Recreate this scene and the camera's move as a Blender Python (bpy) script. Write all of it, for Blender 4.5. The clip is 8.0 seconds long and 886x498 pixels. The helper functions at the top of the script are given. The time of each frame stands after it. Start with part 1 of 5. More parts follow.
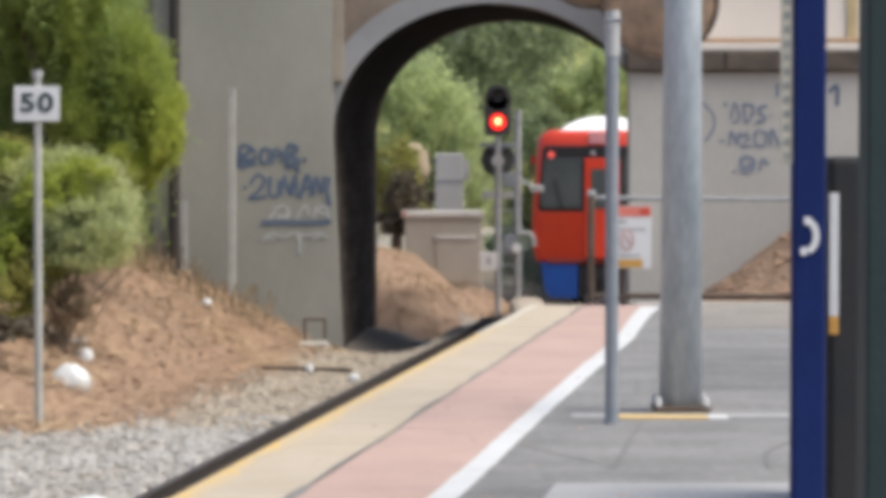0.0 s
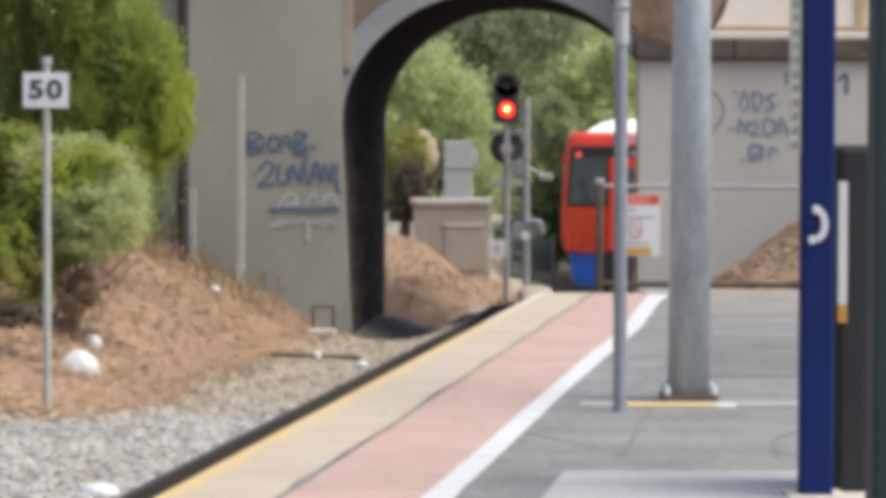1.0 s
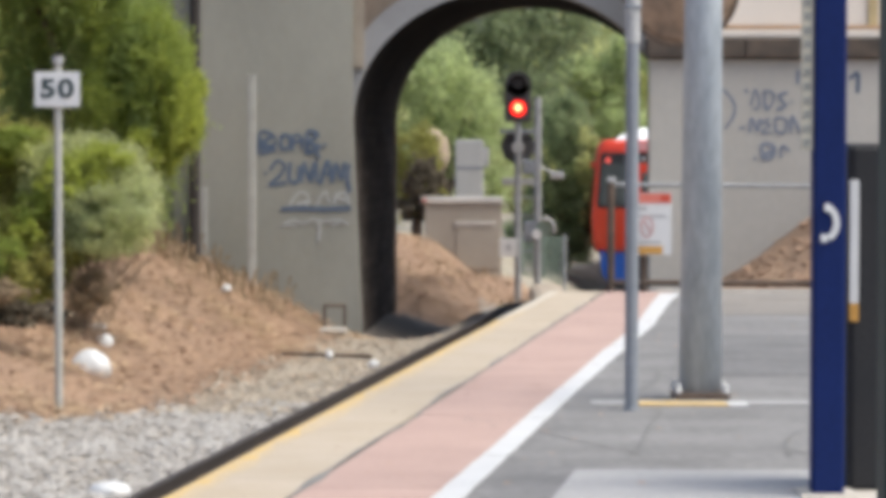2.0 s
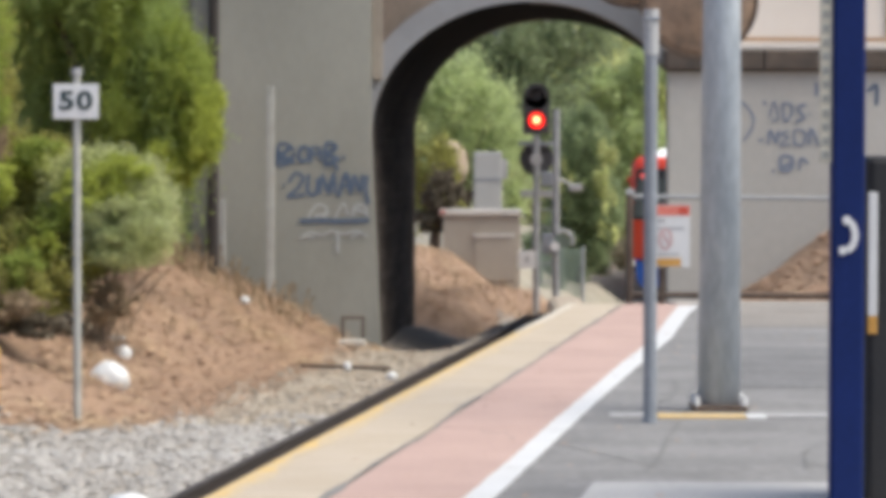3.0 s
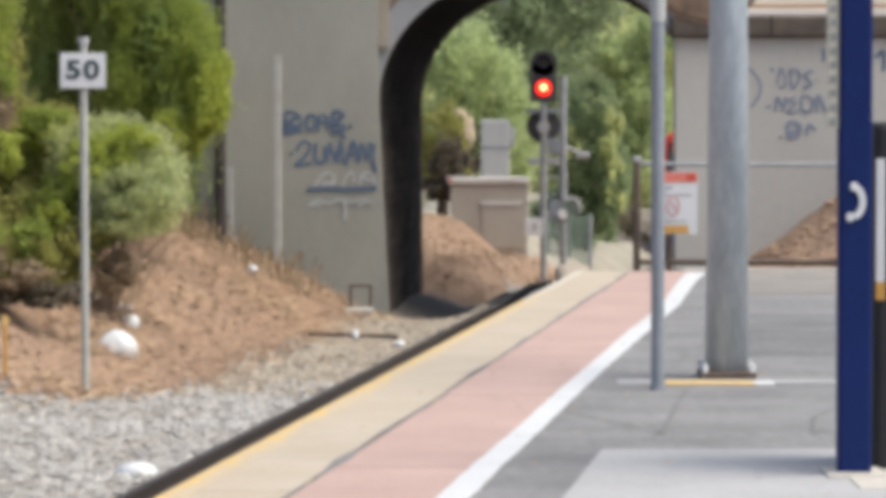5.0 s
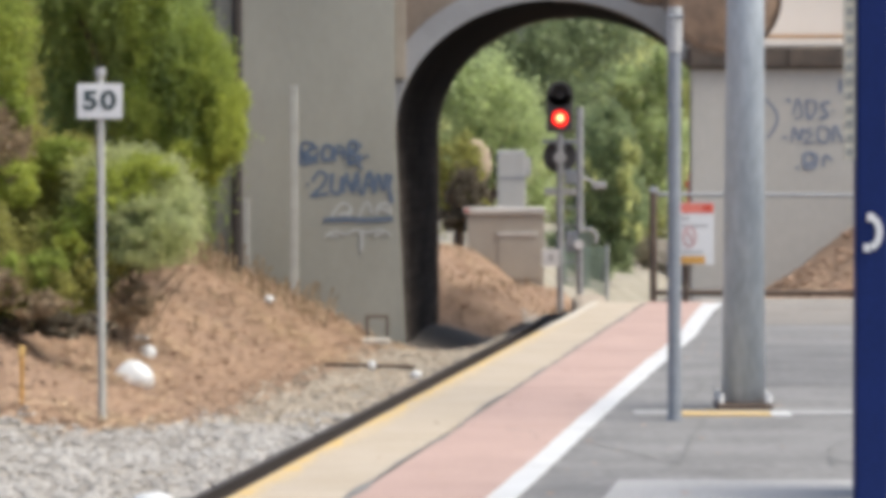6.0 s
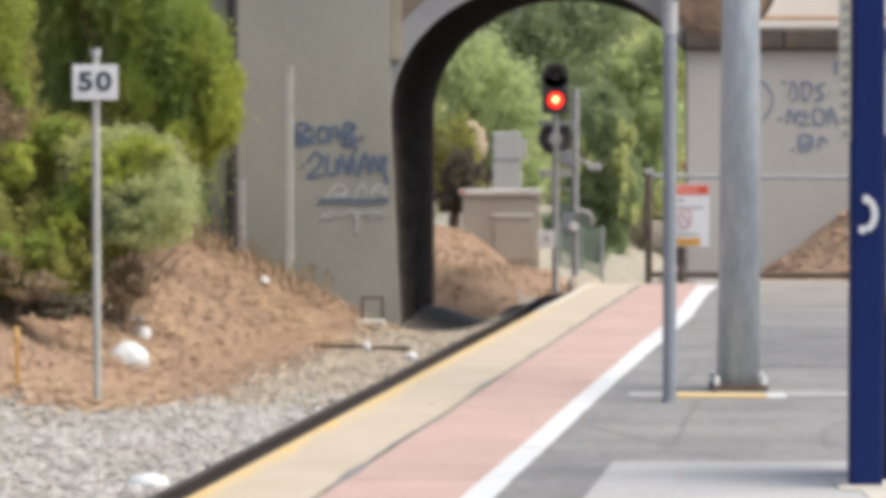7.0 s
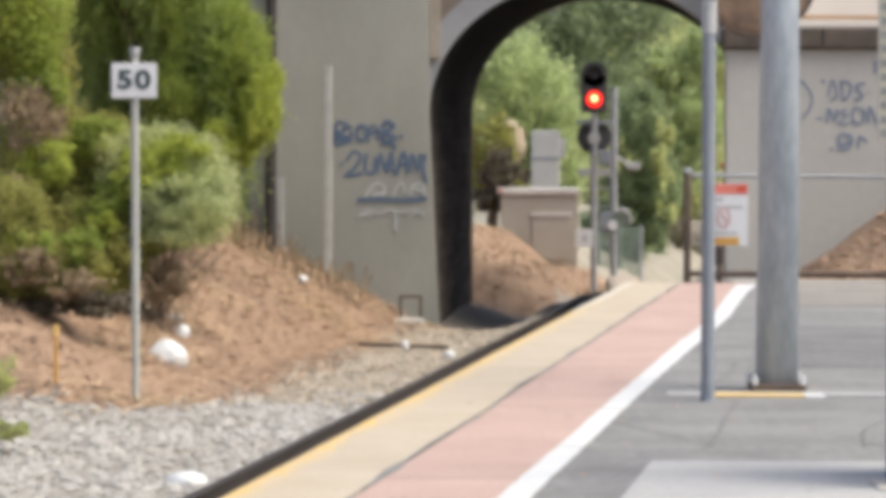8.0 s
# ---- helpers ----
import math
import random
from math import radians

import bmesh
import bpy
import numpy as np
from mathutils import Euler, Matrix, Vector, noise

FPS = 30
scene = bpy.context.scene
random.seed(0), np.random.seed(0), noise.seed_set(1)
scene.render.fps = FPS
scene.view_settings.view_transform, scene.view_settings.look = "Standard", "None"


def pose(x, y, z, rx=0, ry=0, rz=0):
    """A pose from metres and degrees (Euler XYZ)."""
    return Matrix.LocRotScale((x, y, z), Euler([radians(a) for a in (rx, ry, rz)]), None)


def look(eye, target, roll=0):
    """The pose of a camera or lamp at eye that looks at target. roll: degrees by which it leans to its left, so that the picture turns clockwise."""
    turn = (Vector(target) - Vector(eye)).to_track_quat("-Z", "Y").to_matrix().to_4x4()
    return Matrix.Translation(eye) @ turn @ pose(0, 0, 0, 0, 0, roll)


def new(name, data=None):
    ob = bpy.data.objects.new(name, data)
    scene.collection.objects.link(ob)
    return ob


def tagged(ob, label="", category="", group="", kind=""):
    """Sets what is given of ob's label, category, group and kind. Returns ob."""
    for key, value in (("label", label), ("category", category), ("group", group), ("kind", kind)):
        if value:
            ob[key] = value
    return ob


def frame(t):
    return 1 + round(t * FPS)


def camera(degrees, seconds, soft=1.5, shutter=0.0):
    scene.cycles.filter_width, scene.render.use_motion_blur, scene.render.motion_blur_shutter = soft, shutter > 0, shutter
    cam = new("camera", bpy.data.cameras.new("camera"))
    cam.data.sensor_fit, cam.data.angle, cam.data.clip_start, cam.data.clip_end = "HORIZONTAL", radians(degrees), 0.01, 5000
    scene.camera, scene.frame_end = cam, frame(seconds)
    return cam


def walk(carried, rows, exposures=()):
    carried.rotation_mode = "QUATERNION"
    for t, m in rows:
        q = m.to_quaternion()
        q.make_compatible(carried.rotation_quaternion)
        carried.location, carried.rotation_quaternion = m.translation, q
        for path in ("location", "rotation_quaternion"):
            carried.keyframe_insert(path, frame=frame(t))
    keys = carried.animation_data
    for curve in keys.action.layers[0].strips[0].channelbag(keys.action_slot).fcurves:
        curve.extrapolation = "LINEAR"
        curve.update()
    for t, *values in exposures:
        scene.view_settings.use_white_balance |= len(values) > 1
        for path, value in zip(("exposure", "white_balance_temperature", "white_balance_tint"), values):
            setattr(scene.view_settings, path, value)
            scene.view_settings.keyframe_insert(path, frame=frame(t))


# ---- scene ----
# ---- camera: held by hand on the platform, long lens ----
cam = camera(16.0, 8.0, soft=6.0)
walk(cam, [
    (0.0, pose(0, 0, 1.6, 88.090, 0.000, 0.000)),
    (0.1, pose(0, 0, 1.6, 88.098, -0.004, 0.039)),
    (0.2, pose(0, 0, 1.6, 88.104, -0.009, 0.077)),
    (0.3, pose(0, 0, 1.6, 88.089, -0.013, 0.096)),
    (0.4, pose(0, 0, 1.6, 88.075, -0.018, 0.114)),
    (0.5, pose(0, 0, 1.6, 88.086, -0.022, 0.111)),
    (0.6, pose(0, 0, 1.6, 88.107, -0.043, 0.082)),
    (0.7, pose(0, 0, 1.6, 88.096, -0.063, 0.094)),
    (0.8, pose(0, 0, 1.6, 88.024, -0.084, 0.096)),
    (0.9, pose(0, 0, 1.6, 87.957, -0.105, 0.128)),
    (1.0, pose(0, 0, 1.6, 87.864, -0.126, 0.160)),
    (1.1, pose(0, 0, 1.6, 87.715, -0.116, 0.180)),
    (1.2, pose(0, 0, 1.6, 87.708, -0.106, 0.200)),
    (1.3, pose(0, 0, 1.6, 87.708, -0.097, 0.231)),
    (1.4, pose(0, 0, 1.6, 87.735, -0.087, 0.272)),
    (1.5, pose(0, 0, 1.6, 87.817, -0.078, 0.298)),
    (1.6, pose(0, 0, 1.6, 87.812, -0.080, 0.324)),
    (1.7, pose(0, 0, 1.6, 87.811, -0.081, 0.334)),
    (2.8, pose(0, 0, 1.6, 88.021, -0.102, 0.619)),
    (2.9, pose(0, 0, 1.6, 88.037, -0.104, 0.669)),
    (3.0, pose(0, 0, 1.6, 88.062, -0.106, 0.700)),
    (3.1, pose(0, 0, 1.6, 88.045, -0.083, 0.710)),
    (3.2, pose(0, 0, 1.6, 88.039, -0.061, 0.729)),
    (3.3, pose(0, 0, 1.6, 88.029, -0.038, 0.729)),
    (3.4, pose(0, 0, 1.6, 88.025, -0.016, 0.765)),
    (3.5, pose(0, 0, 1.6, 88.023, 0.007, 0.806)),
    (3.7, pose(0, 0, 1.6, 87.981, 0.017, 0.853)),
    (3.8, pose(0, 0, 1.6, 87.960, 0.022, 0.843)),
    (4.0, pose(0, 0, 1.6, 87.899, 0.032, 0.782)),
    (4.1, pose(0, 0, 1.6, 87.866, 0.048, 0.769)),
    (4.2, pose(0, 0, 1.6, 87.825, 0.064, 0.735)),
    (4.4, pose(0, 0, 1.6, 87.739, 0.096, 0.707)),
    (4.5, pose(0, 0, 1.6, 87.641, 0.113, 0.729)),
    (4.6, pose(0, 0, 1.6, 87.543, 0.111, 0.735)),
    (4.7, pose(0, 0, 1.6, 87.450, 0.110, 0.757)),
    (5.8, pose(0, 0, 1.6, 87.952, 0.097, 1.044)),
    (5.9, pose(0, 0, 1.6, 88.029, 0.095, 1.086)),
    (6.0, pose(0, 0, 1.6, 88.033, 0.094, 1.128)),
    (6.1, pose(0, 0, 1.6, 88.039, 0.084, 1.148)),
    (6.2, pose(0, 0, 1.6, 88.038, 0.074, 1.159)),
    (6.3, pose(0, 0, 1.6, 88.017, 0.064, 1.180)),
    (6.4, pose(0, 0, 1.6, 87.944, 0.054, 1.211)),
    (6.5, pose(0, 0, 1.6, 87.871, 0.044, 1.262)),
    (6.6, pose(0, 0, 1.6, 87.804, 0.040, 1.240)),
    (6.7, pose(0, 0, 1.6, 87.784, 0.037, 1.217)),
    (6.8, pose(0, 0, 1.6, 87.722, 0.034, 1.163)),
    (6.9, pose(0, 0, 1.6, 87.712, 0.031, 1.089)),
    (7.0, pose(0, 0, 1.6, 87.697, 0.027, 1.046)),
    (7.1, pose(0, 0, 1.6, 87.610, 0.016, 1.005)),
    (7.2, pose(0, 0, 1.6, 87.652, 0.004, 1.027)),
    (7.3, pose(0, 0, 1.6, 87.623, -0.008, 1.119)),
    (7.4, pose(0, 0, 1.6, 87.593, -0.020, 1.182)),
    (7.5, pose(0, 0, 1.6, 87.581, -0.032, 1.279)),
    (7.6, pose(0, 0, 1.6, 87.572, -0.038, 1.305)),
    (7.7, pose(0, 0, 1.6, 87.594, -0.044, 1.366)),
    (7.8, pose(0, 0, 1.6, 87.623, -0.050, 1.480)),
    (7.9, pose(0, 0, 1.6, 87.633, -0.056, 1.614)),
    (8.0, pose(0, 0, 1.6, 87.674, -0.062, 1.747)),
], exposures=((0.0, 0.80, 6290, 4), (1.5, 0.83, 6270, 4), (3.5, 0.83, 6260, 4), (6.0, 0.87, 6310, 4), (8.0, 0.94, 6450, 4)))

# ---- daylight: thin high cloud, soft sun ----
SUN_UP, SUN_TURN = radians(56), radians(106)
world = bpy.data.worlds.new("sky")
scene.world = world
world.use_nodes = True
wn = world.node_tree
sky = wn.nodes.new("ShaderNodeTexSky")
sky.sky_type, sky.sun_disc = "NISHITA", False
sky.sun_elevation, sky.sun_rotation = SUN_UP, SUN_TURN
sky.dust_density, sky.ozone_density, sky.air_density = 5.0, 0.6, 0.7
wn.links.new(sky.outputs[0], wn.nodes["Background"].inputs[0])
wn.nodes["Background"].inputs[1].default_value = 0.15
sun = new("sun", bpy.data.lights.new("sun", "SUN"))
sun.data.energy, sun.data.angle, sun.data.color = 1.0, radians(45), (1.0, 0.94, 0.86)
sd = Vector((math.sin(SUN_TURN) * math.cos(SUN_UP), math.cos(SUN_TURN) * math.cos(SUN_UP), math.sin(SUN_UP)))
sun.matrix_world = look(sd * 60, (0, 0, 0))


# ---- materials ----
def mat(name, col, rough=0.8, metal=0.0, other=None, scale=3.0, mix=0.5, fine=40.0, bump=0.3, depth=0.01, island=0.0, obj=0.0, spec=0.5, fine_amt=0.25, stretch=None):
    """Base colour mottled towards other at a coarse scale, with fine grain and bump."""
    m = bpy.data.materials.new(name)
    m.use_nodes = True
    nt = m.node_tree
    b = nt.nodes["Principled BSDF"]
    N, L = nt.nodes.new, nt.links.new
    b.inputs["Roughness"].default_value, b.inputs["Metallic"].default_value = rough, metal
    b.inputs["Specular IOR Level"].default_value = spec
    co = N("ShaderNodeTexCoord")
    src = co.outputs["Object"]
    if stretch:
        mp = N("ShaderNodeMapping")
        mp.inputs["Scale"].default_value = stretch
        L(src, mp.inputs[0])
        src = mp.outputs[0]
    n1, n2 = N("ShaderNodeTexNoise"), N("ShaderNodeTexNoise")
    n1.inputs["Scale"].default_value, n1.inputs["Detail"].default_value = scale, 6
    n2.inputs["Scale"].default_value, n2.inputs["Detail"].default_value = fine, 4
    L(src, n1.inputs[0]), L(src, n2.inputs[0])
    ramp = N("ShaderNodeMapRange")
    ramp.inputs[1].default_value, ramp.inputs[2].default_value = 0.5 - 0.5 * mix, 0.5 + 0.5 * (1 - mix) + 0.05
    L(n1.outputs[0], ramp.inputs[0])
    mx = N("ShaderNodeMix")
    mx.data_type = "RGBA"
    mx.inputs[6].default_value = (*col, 1)
    mx.inputs[7].default_value = (*(other or [c * 0.7 for c in col]), 1)
    L(ramp.outputs[0], mx.inputs[0])
    hsv = N("ShaderNodeHueSaturation")
    L(mx.outputs[2], hsv.inputs["Color"])
    val = N("ShaderNodeMapRange")
    val.inputs[3].default_value, val.inputs[4].default_value = 1 - fine_amt, 1 + fine_amt
    L(n2.outputs[0], val.inputs[0])
    out = val.outputs[0]
    for amount, kind in ((island, "ShaderNodeNewGeometry"), (obj, "ShaderNodeObjectInfo")):
        if amount:
            g = N(kind)
            r = N("ShaderNodeMapRange")
            r.inputs[3].default_value, r.inputs[4].default_value = 1 - amount, 1 + amount
            L(g.outputs["Random Per Island" if kind.endswith("Geometry") else "Random"], r.inputs[0])
            mu = N("ShaderNodeMath")
            mu.operation = "MULTIPLY"
            L(out, mu.inputs[0]), L(r.outputs[0], mu.inputs[1])
            out = mu.outputs[0]
    L(out, hsv.inputs["Value"])
    L(hsv.outputs[0], b.inputs["Base Color"])
    if bump:
        bp = N("ShaderNodeBump")
        bp.inputs["Strength"].default_value, bp.inputs["Distance"].default_value = bump, depth
        L(n2.outputs[0], bp.inputs["Height"]), L(bp.outputs[0], b.inputs["Normal"])
    return m


def leafy(name, col, other, spread=0.45, through_light=0.5):
    """Leaves: colour varied leaf by leaf, some light passing through."""
    m = mat(name, col, 0.55, 0, other, 0.9, 0.5, 8, 0, island=spread, spec=0.3)
    nt = m.node_tree
    b, o = nt.nodes["Principled BSDF"], nt.nodes["Material Output"]
    tr, add = nt.nodes.new("ShaderNodeBsdfTranslucent"), nt.nodes.new("ShaderNodeMixShader")
    c = b.inputs["Base Color"].links[0].from_socket
    nt.links.new(c, tr.inputs[0])
    add.inputs[0].default_value = through_light
    nt.links.new(b.outputs[0], add.inputs[1]), nt.links.new(tr.outputs[0], add.inputs[2])
    nt.links.new(add.outputs[0], o.inputs[0])
    return m


def glow(name, col, strength):
    m = bpy.data.materials.new(name)
    m.use_nodes = True
    b = m.node_tree.nodes["Principled BSDF"]
    b.inputs["Base Color"].default_value = (*col, 1)
    b.inputs["Emission Color"].default_value = (*col, 1)
    b.inputs["Emission Strength"].default_value = strength
    return m


M_RENDER = mat("grey_render", (0.345, 0.337, 0.292), 0.94, 0, (0.22, 0.216, 0.188), 0.55, 0.5, 14, 0.2, stretch=(1, 1, 0.55), fine_amt=0.08, spec=0.15)
M_RENDER_R = mat("pale_render", (0.505, 0.488, 0.45), 0.94, 0, (0.41, 0.392, 0.358), 0.6, 0.5, 14, 0.2, stretch=(1, 1, 0.6), fine_amt=0.08, spec=0.15)
M_RING = mat("arch_ring_concrete", (0.33, 0.33, 0.335), 0.9, 0, (0.24, 0.24, 0.245), 1.2, 0.5, 30, 0.3)
M_SPANDREL = mat("weathered_spandrel", (0.27, 0.215, 0.17), 0.9, 0, (0.15, 0.12, 0.095), 1.5, 0.5, 25, 0.4)
M_VAULT = mat("dark_brick", (0.135, 0.113, 0.098), 1.0, 0, (0.05, 0.042, 0.038), 1.3, 0.5, 18, 0.6, 0.03, stretch=(0.5, 0.5, 2.2), fine_amt=0.3, spec=0.04)
def coursed(m, length, height, depth):
    """Adds brick courses, in relief, to a wall that runs along y."""
    nt = m.node_tree
    N, L = nt.nodes.new, nt.links.new
    co, sp, cb, br, bp = N("ShaderNodeTexCoord"), N("ShaderNodeSeparateXYZ"), N("ShaderNodeCombineXYZ"), N("ShaderNodeTexBrick"), N("ShaderNodeBump")
    L(co.outputs["Object"], sp.inputs[0])
    L(sp.outputs[1], cb.inputs[0]), L(sp.outputs[2], cb.inputs[1]), L(cb.outputs[0], br.inputs[0])
    br.inputs["Scale"].default_value, br.inputs["Brick Width"].default_value, br.inputs["Row Height"].default_value = 1.0, length, height
    br.inputs["Mortar Size"].default_value = 0.012
    b = nt.nodes["Principled BSDF"]
    old = b.inputs["Normal"].links[0].from_socket
    bp.inputs["Strength"].default_value, bp.inputs["Distance"].default_value, bp.invert = 0.45, depth, True
    L(br.outputs["Fac"], bp.inputs["Height"]), L(old, bp.inputs["Normal"]), L(bp.outputs[0], b.inputs["Normal"])
    mx = N("ShaderNodeMix")
    mx.data_type, mx.blend_type = "RGBA", "MULTIPLY"
    c = b.inputs["Base Color"].links[0].from_socket
    br.inputs["Color1"].default_value, br.inputs["Color2"].default_value, br.inputs["Mortar"].default_value = (1, 1, 1, 1), (0.75, 0.73, 0.71, 1), (0.72, 0.70, 0.68, 1)
    mx.inputs[0].default_value = 1.0
    L(c, mx.inputs[6]), L(br.outputs["Color"], mx.inputs[7]), L(mx.outputs[2], b.inputs["Base Color"])
    return m


def darker_crown(m, low, high, crown_col):
    """A ragged change to a darker colour over the crown of the arch."""
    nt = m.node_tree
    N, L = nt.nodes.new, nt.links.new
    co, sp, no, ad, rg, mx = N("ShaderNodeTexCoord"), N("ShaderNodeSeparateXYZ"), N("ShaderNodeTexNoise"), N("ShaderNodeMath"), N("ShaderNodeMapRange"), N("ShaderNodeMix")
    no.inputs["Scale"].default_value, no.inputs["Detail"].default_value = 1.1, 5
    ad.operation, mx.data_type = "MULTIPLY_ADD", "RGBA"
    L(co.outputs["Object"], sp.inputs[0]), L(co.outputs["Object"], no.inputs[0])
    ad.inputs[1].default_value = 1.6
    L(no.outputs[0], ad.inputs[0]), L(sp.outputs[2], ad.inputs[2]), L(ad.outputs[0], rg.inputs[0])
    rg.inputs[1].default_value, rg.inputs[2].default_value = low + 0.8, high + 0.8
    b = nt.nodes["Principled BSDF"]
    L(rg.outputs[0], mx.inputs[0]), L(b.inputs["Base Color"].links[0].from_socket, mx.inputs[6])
    mx.inputs[7].default_value = (*crown_col, 1)
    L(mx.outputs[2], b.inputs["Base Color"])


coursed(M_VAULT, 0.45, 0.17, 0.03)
darker_crown(M_VAULT, 0.6, 2.9, (0.026, 0.026, 0.028))
M_COPING = mat("weathered_coping", (0.15, 0.115, 0.088), 0.9, 0, (0.05, 0.043, 0.038), 3.5, 0.6, 14, 0.6, fine_amt=0.3)
M_CREAM = mat("cream_painted_wall", (0.75, 0.69, 0.62), 0.8, 0, (0.65, 0.585, 0.515), 0.8, 0.5, 30, 0.15, fine_amt=0.08)
M_ASPHALT = mat("platform_asphalt", (0.232, 0.224, 0.217), 0.9, 0, (0.128, 0.123, 0.119), 1.5, 0.5, 15, 0.5, 0.008, fine_amt=0.42)
M_PATCH = mat("asphalt_patch", (0.385, 0.376, 0.37), 0.9, 0, (0.315, 0.306, 0.30), 1.6, 0.5, 24, 0.4, 0.006, fine_amt=0.2)
M_CRACK = mat("crack_filler", (0.215, 0.212, 0.20), 0.9, 0, (0.14, 0.138, 0.13), 3.0)
M_BEIGE = mat("beige_coping_stone", (0.435, 0.37, 0.29), 0.85, 0, (0.385, 0.315, 0.225), 2.2, 0.5, 30, 0.25, 0.005, obj=0.03, fine_amt=0.15)
M_YELLOW = mat("worn_yellow_paint", (0.58, 0.385, 0.11), 0.75, 0, (0.47, 0.365, 0.22), 5.0, 0.6, 40, 0.2, 0.004)
M_PINK = mat("pink_paving", (0.445, 0.312, 0.265), 0.85, 0, (0.365, 0.25, 0.21), 1.7, 0.55, 30, 0.25, 0.005, obj=0.02, fine_amt=0.16)
M_WHITE = mat("white_line_paint", (0.57, 0.57, 0.565), 0.7, 0, (0.50, 0.50, 0.495), 3.0, 0.5, 40, 0.15, 0.003, fine_amt=0.09)
M_CONC = mat("pale_concrete", (0.50, 0.47, 0.42), 0.9, 0, (0.40, 0.36, 0.31), 2.0, 0.5, 35, 0.3)
M_PLATWALL = mat("platform_wall", (0.20, 0.19, 0.17), 0.95, 0, (0.12, 0.11, 0.10), 1.5)
M_DIRT = mat("dry_litter_soil", (0.335, 0.222, 0.144), 0.95, 0, (0.20, 0.132, 0.092), 0.7, 0.5, 9, 0.3, 0.03, fine_amt=0.35)
M_LITTER = mat("dry_leaf_litter", (0.42, 0.285, 0.187), 0.9, 0, (0.235, 0.153, 0.105), 0.5, 0.5, 3, 0, island=0.35, fine_amt=0.25)
M_STRAW = mat("pale_straw", (0.56, 0.43, 0.26), 0.9, 0, (0.46, 0.32, 0.22), 0.8, 0.5, 4, 0, island=0.25)
M_STONE = mat("ballast_stone", (0.375, 0.358, 0.335), 0.9, 0, (0.29, 0.265, 0.235), 0.7, 0.5, 30, 0.2, island=0.16)
M_STONE_DUSTY = mat("dusty_ballast_stone", (0.36, 0.315, 0.255), 0.9, 0, (0.255, 0.21, 0.155), 0.7, 0.5, 30, 0.2, island=0.2)
M_CLOD = mat("dry_clods_and_bark", (0.40, 0.265, 0.18), 0.95, 0, (0.26, 0.17, 0.12), 1.2, 0.5, 14, 0.5, 0.02, island=0.25)
M_BED = mat("ballast_bed", (0.34, 0.31, 0.275), 0.95, 0, (0.26, 0.225, 0.185), 1.2, 0.5, 16, 0.3, 0.03, fine_amt=0.25)
# Dark ballast colour that stands in for the shade under the arch.
M_BED_SHADE = mat("shaded_ballast", (0.17, 0.145, 0.118), 0.95, 0, (0.09, 0.076, 0.062), 0.9, 0.5, 12, 0.9, 0.04, fine_amt=0.5)
M_RAIL = mat("rusty_rail", (0.045, 0.033, 0.028), 0.6, 0.2, (0.03, 0.025, 0.022), 2, 0.5, 30, 0.2)
M_SLEEPER = mat("sleeper", (0.20, 0.18, 0.16), 0.9)
M_GALV = mat("galvanised_steel", (0.49, 0.535, 0.575), 0.5, 0.15, (0.29, 0.33, 0.375), 6, 0.42, 26, 0.1, 0.003, stretch=(1.6, 1.6, 0.45), fine_amt=0.3)
M_GALV_DARK = mat("dull_grey_steel", (0.265, 0.285, 0.315), 0.55, 0.3, (0.20, 0.215, 0.24), 5, 0.5, 50, 0.08, 0.003)
M_PALE_STEEL = mat("pale_steel", (0.45, 0.45, 0.45), 0.5, 0.3)
M_RUST = mat("rusty_steel", (0.14, 0.10, 0.075), 0.8, 0.1, (0.08, 0.055, 0.04), 6)
# Mottled brown that stands in for what the platform mirrors reflect.
M_MIRROR_BROWN = mat("painted_reflection", (0.40, 0.265, 0.17), 0.6, 0.1, (0.13, 0.095, 0.072), 6.0, 0.5, 18, 0.4, fine_amt=0.45)
M_POST = mat("pale_weathered_post", (0.42, 0.42, 0.39), 0.85, 0, (0.32, 0.31, 0.28), 5)
M_DARKPOST = mat("dark_timber", (0.045, 0.036, 0.032), 0.9, 0, (0.025, 0.022, 0.02), 5)
M_SIGN = mat("sign_white", (0.66, 0.66, 0.66), 0.5, 0, (0.58, 0.58, 0.58), 4, 0.5, 60, 0, fine_amt=0.04)
M_INK = mat("sign_black", (0.03, 0.055, 0.06), 0.6)
M_SIGNRED = mat("sign_red", (0.62, 0.08, 0.045), 0.5)
M_AMBER = mat("sign_amber", (0.62, 0.33, 0.07), 0.5)
M_TEXT = mat("faded_print", (0.42, 0.42, 0.43), 0.6)
M_REDTEXT = mat("faded_red_print", (0.60, 0.42, 0.41), 0.6)
M_BLUE = mat("navy_blue_paint", (0.008, 0.020, 0.105), 0.65, 0, (0.006, 0.015, 0.075), 3, 0.5, 40, 0.05, 0.002, spec=0.15)
M_BLACK = mat("black_casing", (0.026, 0.027, 0.030), 0.7, 0, (0.036, 0.035, 0.036), 3, spec=0.2)
M_GREEN = mat("dark_green_paint", (0.032, 0.050, 0.049), 0.6, 0, (0.022, 0.034, 0.034), 3, spec=0.25)
M_SIGBLACK = mat("signal_black", (0.045, 0.043, 0.047), 0.8, 0, (0.06, 0.057, 0.058), 5)
M_BOX = mat("beige_cabinet_paint", (0.36, 0.325, 0.275), 0.7, 0, (0.30, 0.265, 0.22), 2)
M_BOXTOP = mat("cabinet_top", (0.52, 0.49, 0.45), 0.6)
M_GREYBOX = mat("grey_cabinet_paint", (0.42, 0.42, 0.41), 0.7, 0, (0.34, 0.34, 0.33), 2)
